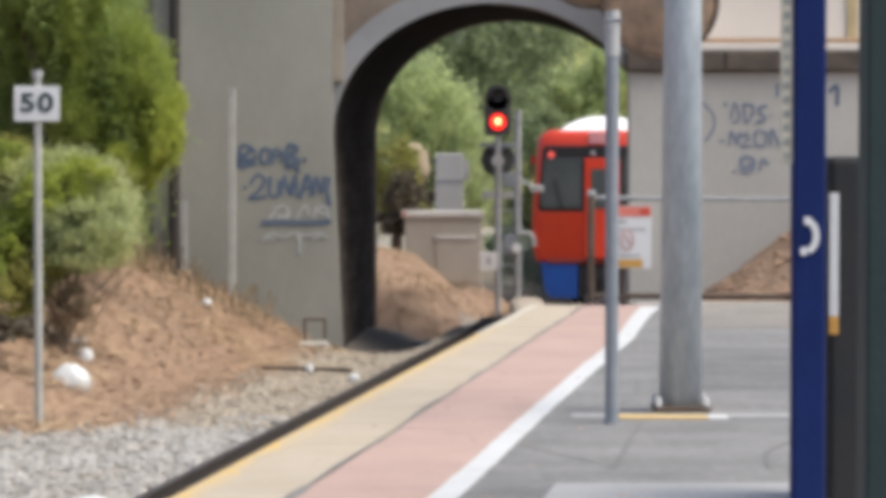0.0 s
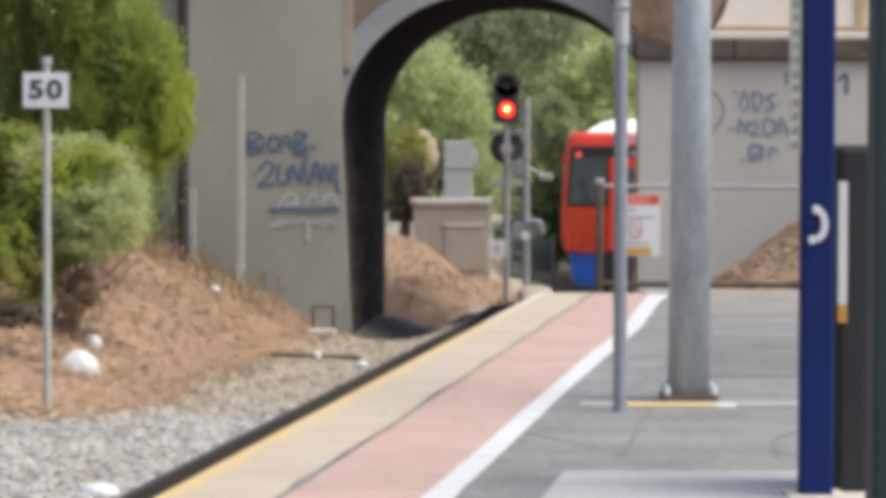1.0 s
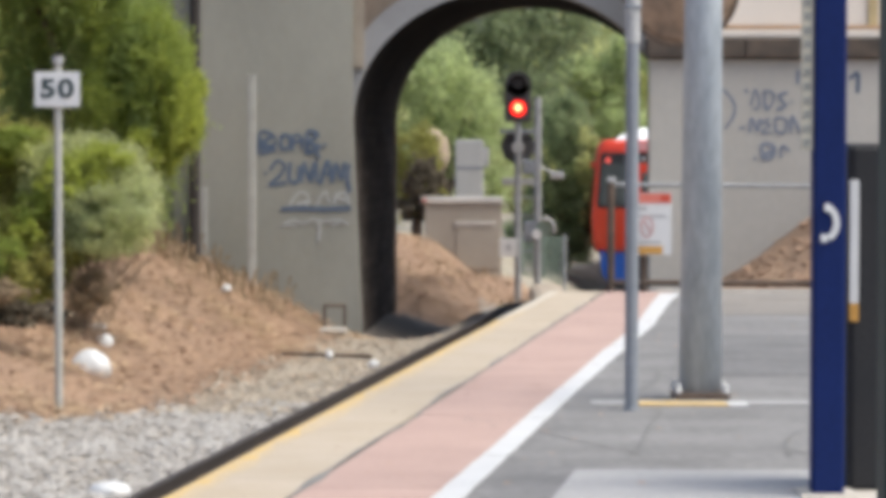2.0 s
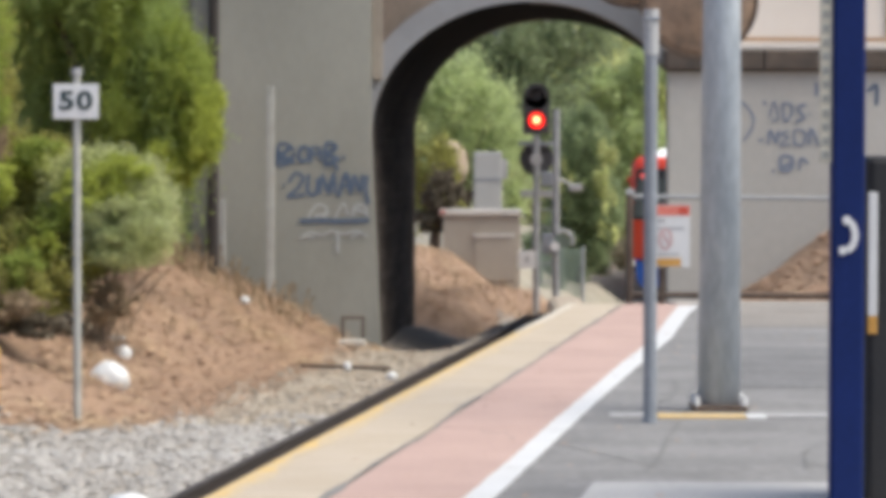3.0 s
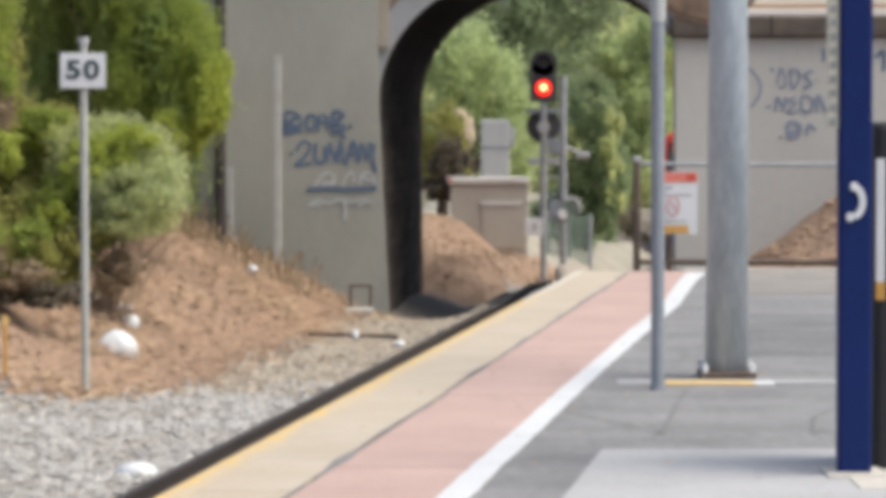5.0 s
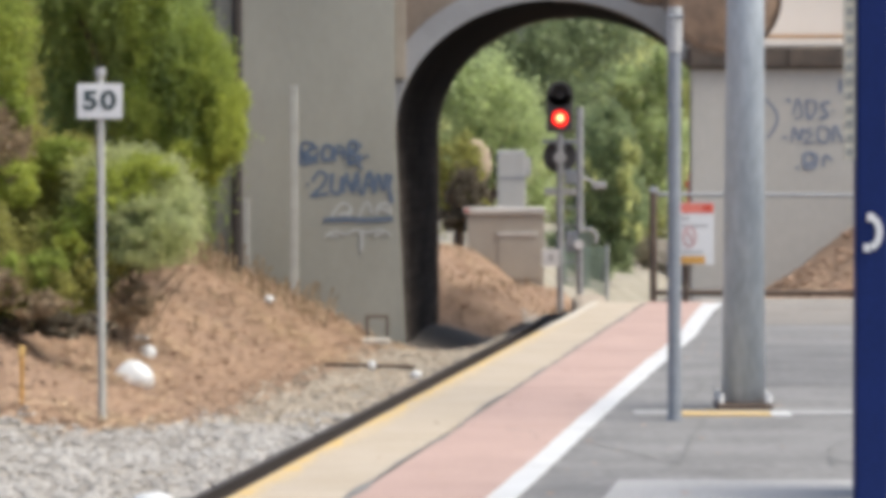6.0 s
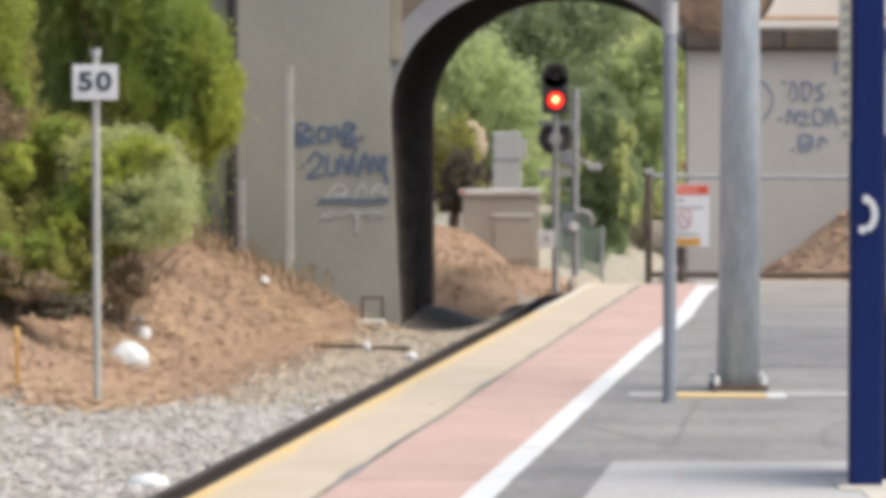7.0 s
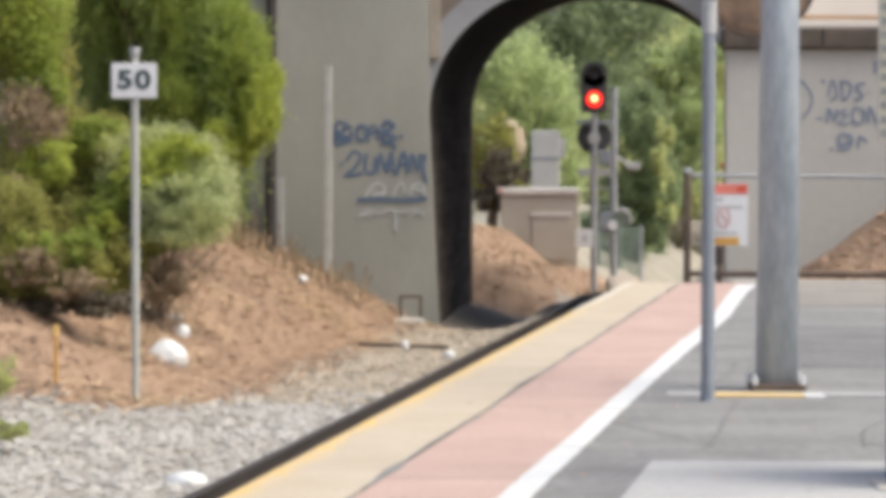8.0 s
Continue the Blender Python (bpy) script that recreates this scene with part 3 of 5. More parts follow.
def build_train():
    th = thing("railcar", "red diesel railcar with blue skirt and white roof pods", "train")
    def section(y, half_b, half_t, z0, z1, r=0.35, lift=0):
        pts = [(-half_b, z0 + 0.95), (-half_b + 0.03, z0 + 0.30), (-half_b + 0.10, z0 + 0.08), (-half_b + 0.26, z0), (half_b - 0.26, z0), (half_b - 0.10, z0 + 0.08), (half_b - 0.03, z0 + 0.30), (half_b, z0 + 0.95)]
        for i in range(7):
            a = math.pi / 2 * i / 6
            pts.append((half_t - r + r * math.cos(a), z1 - r + r * math.sin(a)))
        for i in range(7):
            a = math.pi / 2 * (1 + i / 6)
            pts.append((-half_t + r + r * math.cos(a), z1 - r + r * math.sin(a)))
        return [(x, y, z) for x, z in pts]
    bm = bmesh.new()
    rings = []
    for y, hb, ht, z0, z1 in ((0.0, 1.46, 1.33, 1.10, 3.86), (0.10, 1.56, 1.42, 1.04, 3.96), (0.6, 1.60, 1.49, 1.0, 3.99), (25, 1.60, 1.49, 1.0, 3.99)):
        rings.append([bm.verts.new(p) for p in section(y, hb, ht, z0, z1)])
    for a, b in zip(rings, rings[1:]):
        for j in range(len(a)):
            bm.faces.new((a[j], b[j], b[(j + 1) % len(a)], a[(j + 1) % len(a)]))
    bm.faces.new(rings[0]), bm.faces.new(rings[-1][::-1])
    # the lower front bulges forward, the windscreen leans back
    bmesh.ops.recalc_face_normals(bm, faces=bm.faces)
    body = part("body", bm, M_TRED, th, "bright red painted body", True)
    for s in (-1, 1):
        pane = part("windscreen", prism([(s * 0.46, 2.24), (s * 1.30, 2.24), (s * 1.36, 2.30), (s * 1.27, 3.34), (s * 0.46, 3.34)], -0.045, -0.021), M_TGLASS, th, "dark tinted windscreen")
        part("head_lamp", rodded((s * 0.2, -0.05, 3.46), (s * 0.2, -0.021, 3.46), 0.06), M_PALE_STEEL, th, "small pale head lamp")
        part("wiper", rodded((s * 0.86, -0.06, 2.22), (s * 1.05, -0.055, 2.9), 0.012, seg=6), M_TBLACK, pane)
        part("tail_lamp", rodded((s * 1.13, -0.05, 3.42), (s * 1.13, 0, 3.42), 0.075), M_TAIL, th, "small red tail lamp")
        part("skirt", prism([(s * 0.54, 0.24), (s * 1.14, 0.24), (s * 1.26, 0.40), (s * 1.36, 1.04), (s * 0.54, 1.04)], 0.02, 1.2), M_TBLUE, th, "blue painted skirt")
        part("side_window_band", boxed(*sorted((s * 1.53, s * 1.566)), 1.2, 24, 2.15, 3.2), M_TGLASS, th)
    door = part("end_door", boxed(-0.39, 0.39, -0.06, 0.03, 1.12, 3.34, 0.03), M_TRED, th, "red gangway door")
    part("door_window", boxed(-0.24, 0.24, -0.075, -0.055, 2.22, 3.1, 0.006), M_TGLASS, door)
    part("windscreen_surround", prism([(-1.37, 2.16), (1.37, 2.16), (1.42, 2.24), (1.32, 3.56), (1.26, 3.62), (-1.26, 3.62), (-1.32, 3.56), (-1.42, 2.24)], -0.02, 0.06), M_TBLACK, th, "black windscreen surround")
    part("destination_panel", boxed(-0.30, 0.30, -0.05, 0.2, 3.66, 3.92, 0.02), M_PINKSIGN, th, "pale pink destination panel")
    part("bumper", boxed(-1.22, 1.22, -0.02, 0.3, 1.0, 1.12, 0.05), mat("train_dark_red", (0.20, 0.02, 0.012), 0.6), th, "dark red lower valance")
    part("coupler", rodded((0, -0.35, 0.75), (0, 0.4, 0.75), 0.13), M_TBLACK, th)
    part("underframe", boxed(-0.52, 0.52, 0.05, 24, 0.3, 1.0, 0.03), M_TBLACK, th)
    for y in (3.2, 5.6, 19, 21.4):
        for s in (-0.8, 0.8):
            part("wheel", rodded((s - 0.06, y, 0.42), (s + 0.06, y, 0.42), 0.42, seg=24), M_RAIL, th)
    for y0, y1 in ((0.14, 7.0), (10, 15), (17, 23)):
        bm = bmesh.new()
        prof = [(-0.98, 3.95), (-0.80, 4.10), (-0.58, 4.23), (-0.32, 4.30), (0, 4.32), (0.32, 4.30), (0.58, 4.23), (0.80, 4.10), (0.98, 3.95)]
        n = len(prof)
        v = [bm.verts.new((x, y0 + (z - 3.95) * 2.4 if y == y0 else y - (z - 3.95) * 2.4, z)) for y in (y0, y1) for x, z in prof]
        bm.faces.new(v[:n]), bm.faces.new(v[n:][::-1])
        for j in range(n):
            bm.faces.new((v[j], v[j + n], v[(j + 1) % n + n], v[(j + 1) % n]))
        bmesh.ops.recalc_face_normals(bm, faces=bm.faces)
        part("roof_pod", bm, M_TWHITE, th, "white air-conditioning pod")
    for s in (-1, 1):
        part("mirror_arm", boxed(*sorted((s * 1.5, s * 1.60)), 0.3, 0.42, 3.22, 3.40, 0.02), M_TRED, th)
    return th


train = build_train()


# ---- platform paving pieces and paint ----
def slabs(name, a, b, step, material, y0, gap=0.004, z1=0.0, z0=-0.03, jitter=0.001):
    rng = random.Random(3)
    y = y0
    while y < P1:
        e = min(y + step, P1)
        part(name, strip(bmesh.new(), a, b, y, e - gap, z0, z1 + rng.uniform(-jitter, jitter)), material, platform)
        y += step


part("edge_bed", strip(bmesh.new(), EDGE + 0.061, LINE_R - 0.141, P0, P1 - 0.002, -0.029, -0.012), M_CRACK, platform)
slabs("coping_slab", EDGE, JOINT - 0.014, 1.2, M_BEIGE, -6.0)
slabs("paving_slab", JOINT + 0.016, LINE_R - 0.145, 0.9, M_PINK, -5.7)
def band(rows, z1, z0=0.001):
    """A thin strip of paint along the platform: rows of (y, near side, far side), None where it is worn away."""
    bm = bmesh.new()
    last = None
    for r in rows:
        if r is None:
            last = None
            continue
        y, a, b = r
        now = [bm.verts.new((x + K * y, y, z)) for x, z in ((a, z0), (a, z1), (b, z1), (b, z0))]
        if last:
            for k in range(3):
                bm.faces.new((last[k], last[k + 1], now[k + 1], now[k]))
        last = now
    return bm


def n3(y, f, k):
    return noise.noise(Vector((y * f, k, 7)))


ALONG = np.arange(-5.9, 28.0, 0.06)
bm = band([(y, EDGE + 0.004, EDGE + max(0.006, (0.06 + 0.05 * n3(y, 0.9, 0) + 0.045 * n3(y, 2.7, 2) + 0.02 * n3(y, 9, 5)) * (1 - 0.4 * smooth(18, 28, y)))) for y in ALONG], 0.0045)
stain = band([(y, EDGE + 0.003, EDGE + max(0.03, 0.12 + 0.05 * n3(y, 0.6, 3) + 0.04 * n3(y, 2.1, 1) + 0.02 * n3(y, 7, 4))) for y in ALONG], 0.003)
part("edge_stain", stain, mat("faded_yellow_stain", (0.46, 0.36, 0.215), 0.85, 0, (0.44, 0.365, 0.27), 6.0, 0.5, 40, 0.2, 0.004), platform, "faded ochre stain of older edge paint")
part("edge_line", bm, M_YELLOW, platform, "worn yellow edge line")
bm = bmesh.new()
y = 25.6
while y < P1 - 0.1:
    w = 0.09 * smooth(25.4, 28.5, y) + 0.02 * noise.noise(Vector((y * 1.9, 6, 2)))
    if w > 0.02:
        strip(bm, EDGE + 0.003, EDGE + w, y, y + 0.1, 0.002, 0.0075)
    y += 0.1
part("edge_line_end", bm, mat("cream_edge_paint", (0.53, 0.485, 0.41), 0.8, 0, (0.44, 0.385, 0.30), 3.0, 0.5, 30, 0.2, 0.004), platform, "pale painted edge towards the platform end")
rows = []
for y in np.arange(-5.6, P1 - 0.2, 0.1):
    w = 0.008 + 0.026 * max(0.0, n3(y, 0.8, 7)) + 0.012 * n3(y, 2.4, 3)
    c = JOINT + 0.028 * n3(y, 0.55, 1) + 0.010 * n3(y, 2.2, 8)
    rows.append((y, c - w, c + w) if w > 0.004 else None)
bm = band(rows, 0.004)
part("joint_filler", bm, M_CRACK, platform, "ragged dark joint filler")
# the line was painted by hand: it wanders a little and turns away at the platform's end
LINE = ((-5.9, -1.80, -1.66), (9.0, -1.80, -1.66)) + tuple((y, a - K * y, b - K * y) for y, a, b in (
    (14.281, -0.054, 0.082), (15.001, 0.040, 0.175), (15.659, 0.124, 0.253), (16.377, 0.214, 0.343), (17.164, 0.308, 0.437), (18.031, 0.411, 0.543), (18.990, 0.538, 0.664), (20.057, 0.672, 0.798), (21.251, 0.823, 0.956), (22.596, 0.988, 1.130), (24.123, 1.198, 1.336), (25.871, 1.424, 1.568), (27.892, 1.620, 1.775), (29.653, 1.802, 1.967), (30.884, 1.938, 2.137)))
bm = bmesh.new()
fine = []
for (y0, a0, b0), (y1, a1, b1) in zip(LINE, LINE[1:]):
    n = max(1, int((y1 - y0) / 0.12))
    fine += [(y0 + (y1 - y0) * i / n, a0 + (a1 - a0) * i / n, b0 + (b1 - b0) * i / n) for i in range(n)]
fine.append(LINE[-1])
fray = lambda y, k: 0.009 * noise.noise(Vector((y * 2.3, k, 0))) + 0.006 * noise.noise(Vector((y * 7.0, k, 5)))
rows = [[bm.verts.new((x + K * y, y, z)) for x, z in ((a + fray(y, 1), 0.002), (a + fray(y, 1), 0.007), (b + fray(y, 8), 0.007), (b + fray(y, 8), 0.002))] for y, a, b in fine]
for p, q in zip(rows, rows[1:]):
    for k in range(3):
        bm.faces.new((p[k], p[k + 1], q[k + 1], q[k]))
part("safety_line", bm, M_WHITE, platform, "white painted safety line")
# cross line under the lamp post
M_CROSS = mat("faded_cross_paint", (0.36, 0.355, 0.35), 0.85, 0, (0.25, 0.245, 0.24), 4.0, 0.5, 40, 0.2, 0.004)
part("cross_line", boxed(0.756, 2.05, 18.36, 18.62, 0.001, 0.006), M_CROSS, platform, "faded white cross line")
part("cross_line_yellow", boxed(1.029, 1.544, 18.26, 18.52, 0.002, 0.009), M_YELLOW, platform, "yellow painted mark")
part("cross_line_end", boxed(1.55, 1.662, 18.26, 18.5, 0.002, 0.008), M_WHITE, platform, "white painted mark")
part("asphalt_patch", strip(bmesh.new(), -1.0, 3.0, 20.6, 24.6, 0.001, 0.004), mat("dark_asphalt_patch", (0.18, 0.175, 0.172), 0.9, 0, (0.105, 0.102, 0.10), 1.4, 0.5, 15, 0.4, 0.006, fine_amt=0.5), platform, "darker asphalt patch")
part("asphalt_patch", strip(bmesh.new(), -1.50, 3.0, 27.4, 31.1, 0.001, 0.005), mat("sandy_asphalt", (0.265, 0.238, 0.208), 0.9, 0, (0.165, 0.15, 0.135), 1.1, 0.5, 15, 0.3, 0.005, fine_amt=0.4), platform, "sandy asphalt towards the platform end")
part("plinth", boxed(1.557, 1.557 + 0.7, 13.2, 14.2, 0.001, 0.012, 0.004), M_CONC, platform, "pale concrete plinth")
part("asphalt_patch", strip(bmesh.new(), -1.287, 3.5, 11.0, 14.8, 0.001, 0.006), M_PATCH, platform, "pale asphalt patch")
bm = bmesh.new()
rng = random.Random(21)
CRACKS = (((0.80, 15.25), (0.92, 16.1), (1.02, 17.1), (1.22, 18.7), (1.36, 20.4), (1.55, 22.6)), ((0.45, 16.6), (0.72, 15.9), (0.98, 15.2), (1.12, 14.85)), ((0.1, 15.4), (0.6, 15.5), (0.83, 15.6)),
          ((1.55, 21.6), (2.2, 21.75), (3.4, 21.8)), ((1.6, 25.4), (2.4, 25.3), (4.0, 25.5)), ((1.3, 23.6), (1.9, 23.8)), ((1.5, 16.2), (1.75, 15.5), (2.0, 14.9)), ((0.3, 17.4), (0.9, 17.5)), ((1.9, 17.6), (2.4, 17.4)), ((0.0, 17.3), (0.14, 17.25), (0.27, 17.3)), ((0.05, 16.9), (0.2, 16.95)), ((0.62, 23.4), (1.0, 23.5), (1.3, 23.6)), ((0.18, 20.9), (0.5, 21.0)), ((1.1, 19.4), (1.25, 20.2), (1.32, 21.4)), ((1.9, 19.3), (2.5, 19.9), (3.0, 20.3)), ((1.6, 15.3), (1.68, 16.3), (1.9, 16.9)))
for n, pts in enumerate(CRACKS):
    line = curve_points(pts, 9)
    line = [(x + rng.uniform(-0.012, 0.012), y + rng.uniform(-0.03, 0.03)) for x, y in line]
    for k, ((x0, y0), (x1, y1)) in enumerate(zip(line, line[1:])):
        if rng.random() < 0.22:
            continue
        d = Vector((x1 - x0, y1 - y0, 0))
        nrm = Vector((-d.y, d.x, 0)).normalized() * rng.uniform(0.002, 0.009)
        a, b = Vector((x0, y0, 0.0075 + 0.0003 * n)), Vector((x1, y1, 0.0075 + 0.0003 * n))
        bm.faces.new([bm.verts.new(p) for p in (a - nrm, b - nrm, b + nrm, a + nrm)])
part("cracks", bm, M_CRACK, platform, "dark cracks in the asphalt")


def fallen_leaves():
    rng = np.random.default_rng(31)
    n = 260
    y = rng.uniform(12, 30, n)
    x = -2.8 + 0.123 * y + rng.uniform(0.2, 4.0, n)
    v, f = leaves(rng, np.stack([x, y, np.full(n, 0.012)], 1), 0.05, 0, 0.5)
    v[:, 2] = 0.014 + (v[:, 2] - 0.012) * 0.1
    tagged(new("fallen_leaves", scatter("fallen_leaves", v, f, M_LITTER)), "few dry leaves on the platform", "leaves", kind="stuff")


fallen_leaves()


# ---- platform furniture ----
def sign_pole():
    x, y = 0.965, 18.0
    th = thing("sign_post", "slim grey steel post with a pale sleeve", "post", (x, y, 0))
    part("pole", rodded((0, 0, 0), (0, 0, 2.12), 0.038, seg=20), M_GALV_DARK, th, smooth=False)
    part("sleeve", rodded((0, 0, 2.10), (0, 0, 2.36), 0.044, seg=20), M_PALE_STEEL, th, "pale top sleeve")
    part("clamp", boxed(-0.05, 0.05, -0.05, 0.05, 2.295, 2.315, 0.008), M_GALV_DARK, th)
    part("foot", rodded((0, 0, 0), (0, 0, 0.03), 0.046, 0.042), M_GALV_DARK, th)


def lamp_post():
    x, y = 1.419, 18.8
    th = thing("lamp_post", "thick tapered galvanised steel mast on a bolted base plate", "mast", (x, y, 0))
    part("mast", rodded((0, 0, 0.03), (0.02, 0, 5.5), 0.128, 0.090, seg=32), M_GALV, th, "mottled galvanised mast", True)
    plate = part("base_plate", boxed(-0.165, 0.165, -0.165, 0.165, 0.006, 0.045, 0.006), M_RUST, th, "brown stained base plate")
    for sx in (-1, 1):
        for sy in (-1, 1):
            part("bolt", rodded((sx * 0.14, sy * 0.14, 0.04), (sx * 0.14, sy * 0.14, 0.095), 0.02, seg=6), M_SIGN, plate)
    part("cable_clip", boxed(0.085, 0.125, -0.06, -0.02, 1.239-.01, 1.239+.01, 0.004), M_PALE_STEEL, th)
    return th


def disc(x, z, y, label):
    """Round dished platform mirror, the brown reflection in its glass painted as mottled colour."""
    th = thing("round_mirror", label, "mirror", (x, y, z), group="platform mirrors")
    bm = bmesh.new()
    prof = [(0.12, -0.052), (0.22, -0.03), (0.30, -0.008), (0.345, 0.0), (0.35, 0.02)]
    seg = 44
    rings = [[bm.verts.new((r * math.cos(2 * math.pi * k / seg), y0, r * math.sin(2 * math.pi * k / seg))) for k in range(seg)] for r, y0 in prof]
    c0, c1 = bm.verts.new((0, -0.06, 0)), bm.verts.new((0, 0.025, 0))
    for k in range(seg):
        j = (k + 1) % seg
        bm.faces.new((c0, rings[0][k], rings[0][j])), bm.faces.new((c1, rings[-1][j], rings[-1][k]))
        for a, b in zip(rings, rings[1:]):
            bm.faces.new((a[k], b[k], b[j], a[j]))
    bmesh.ops.recalc_face_normals(bm, faces=bm.faces)
    part("dish", bm, M_MIRROR_BROWN, th, smooth=True)
    bm = bmesh.new()
    for k in range(seg):
        a, b = 2 * math.pi * k / seg, 2 * math.pi * (k + 1) / seg
        rod(bm, (0.352 * math.cos(a), 0, 0.352 * math.sin(a)), (0.352 * math.cos(b), 0, 0.352 * math.sin(b)), 0.013, seg=8)
    part("rim", bm, M_RUST, th, "dark brown rim")
    part("bracket", boxed(-0.03, 0.10, 0.03, 0.09, -0.03, 0.9, 0.008), M_GALV_DARK, th)


def help_point():
    x0, x1, d = 1.525, 1.665, 13.7
    th = thing("help_point_pillar", "navy blue help point pillar with a white handset symbol", "help point", ((x0 + x1) / 2, d, 0))
    w = (x1 - x0) / 2
    pillar = part("pillar", boxed(-w, w, 0, 0.14, 0, 3.2, 0.012), M_BLUE, th, "navy blue painted pillar")
    bm = bmesh.new()
    zc = 1.2
    ribbon(bm, [(-0.018 + 0.046 * math.cos(a), zc + 0.066 * math.sin(a)) for a in np.linspace(-1.35, 1.35, 16)], -0.001, 0.028)
    for sg, dx in ((-1, -0.016), (1, 0.0)):
        box(bm, -0.026 + dx, 0.004 + dx, -0.012, -0.0005, zc + sg * 0.066 - 0.018, zc + sg * 0.066 + 0.016, 0.004)
    part("handset_symbol", bm, M_SIGN, pillar, "white telephone handset symbol")
    bm = bmesh.new()
    name_strip = part("name_strip", boxed(-w - 0.056, -w - 0.004, 0.02, 0.045, 1.514, 3.1, 0.004), mat("cream_strip", (0.62, 0.58, 0.47), 0.6), th, "cream strip with worn dark lettering")
    z = 1.548
    while z < 3.0:
        box(bm, -w - 0.045, -w - 0.015, 0.014, 0.0195, z - 0.016, z + 0.016)
        z += 0.061
    part("worn_lettering", bm, mat("worn_ink", (0.30, 0.30, 0.28), 0.7), name_strip)
    part("footing", boxed(-0.13, 0.13, -0.10, 0.24, 0.001, 0.02, 0.008), M_CONC, th, "pale concrete footing")


def cabinet():
    x0, x1, d = 1.699, 1.839, 13.9
    th = thing("ticket_machine", "black upright cabinet with a white guide strip", "cabinet", ((x0 + x1) / 2 + 0.02, d, 0))
    w = (x1 - x0) / 2 + 0.02
    part("casing", boxed(-w, w, 0, 0.5, 0.0, 1.543, 0.03), M_BLACK, th, "black casing with rounded top")
    part("guide_strip", boxed(-w + 0.004, -w + 0.045, -0.012, -0.001, 0.84, 1.383, 0.004), M_SIGN, th, "white vertical strip")
    part("strip_end", boxed(-w + 0.004, -w + 0.045, -0.013, -0.001, 0.76, 0.838, 0.004), M_AMBER, th, "orange strip end")


def canopy_post():
    d = 9.0
    th = thing("canopy_post", "dark green painted square canopy post", "post", (1.197+0.1, d, 0))
    part("shaft", boxed(-0.1, 0.1, -0.1, 0.1, 0, 3.6, 0.012), M_GREEN, th)
    part("foot", boxed(-0.14, 0.14, -0.14, 0.14, 0, 0.02, 0.004), M_GREEN, th)


def end_fence():
    y = 32.0
    th = thing("end_fence", "steel rail fence across the end of the platform", "fence", (0, y, 0))
    z1 = 1.072
    for x in (1.503, 1.83, 3.6, 5.4, 7.2):
        part("fence_post", rodded((x, 0, -0.68), (x, 0, 0.9 if x == 1.83 else z1), 0.03 if x > 1.6 else 0.038), M_RUST, th, "brown rusted post")
    part("post_cap", boxed(1.463, 1.549, -0.045, 0.045, z1, z1 + 0.055, 0.012), M_PALE_STEEL, th)
    part("top_rail", rodded((1.503, 0, z1 - 0.02), (7.2, 0, z1 - 0.06), 0.022), M_MAST, th, "pale top rail")
    part("bottom_rail", rodded((1.503, 0, 0.057), (7.2, 0, 0.045), 0.03), M_RUST, th, "brown bottom rail")


def warning_sign():
    y = 31.9
    th = thing("warning_notice", "white notice with red heading and amber footer on the fence", "sign", (1.881, y, 0.656))
    w, h = 0.229, 0.315
    board = part("board", boxed(-w, w, -0.004, 0.004, -h, h, 0.002), M_SIGN, th)
    part("heading", boxed(-w + .004, w - .004, -0.009, -0.005, h - 0.105, h - .004), mat("heading_red", (0.72, 0.20, 0.15), 0.5), board, "red heading band")
    part("heading_badge", boxed(w - 0.11, w - .02, -0.012, -0.0095, h - 0.09, h - .02), M_SIGNRED, board)
    part("footer", boxed(-w + .03, w - 0.09, -0.009, -0.005, -h + .01, -h + 0.09), M_AMBER, board, "amber footer band")
    for k, (a, b, z, t) in enumerate(((-0.10, -0.02, h - 0.16, 0.018), (-0.14, 0.17, h - 0.235, 0.014), (-0.15, 0.12, -h + .13, 0.012))):
        part("print_line", boxed(a, b, -0.008, -0.005, z - t, z + t), M_TEXT, board)
    bm = bmesh.new()
    ring = [(-0.02 + 0.06 * math.cos(a), -0.03 + 0.10 * math.sin(a)) for a in np.linspace(0, 2 * math.pi, 16)]
    ribbon(bm, ring, -0.005, 0.03, 0.003)
    ribbon(bm, [(-0.06, 0.05), (0.03, -0.11)], -0.005, 0.03, 0.004)
    part("pictogram", bm, M_REDTEXT, board, "faded red pictogram")


sign_pole(), lamp_post(), disc(1.335, 2.476, 19.4, "round platform mirror with a brown painted reflection behind the mast"),
disc(0.935, 2.795, 19.6, "round platform mirror with a brown painted reflection above the sign post"), help_point(), cabinet(), canopy_post(), end_fence(), warning_sign()


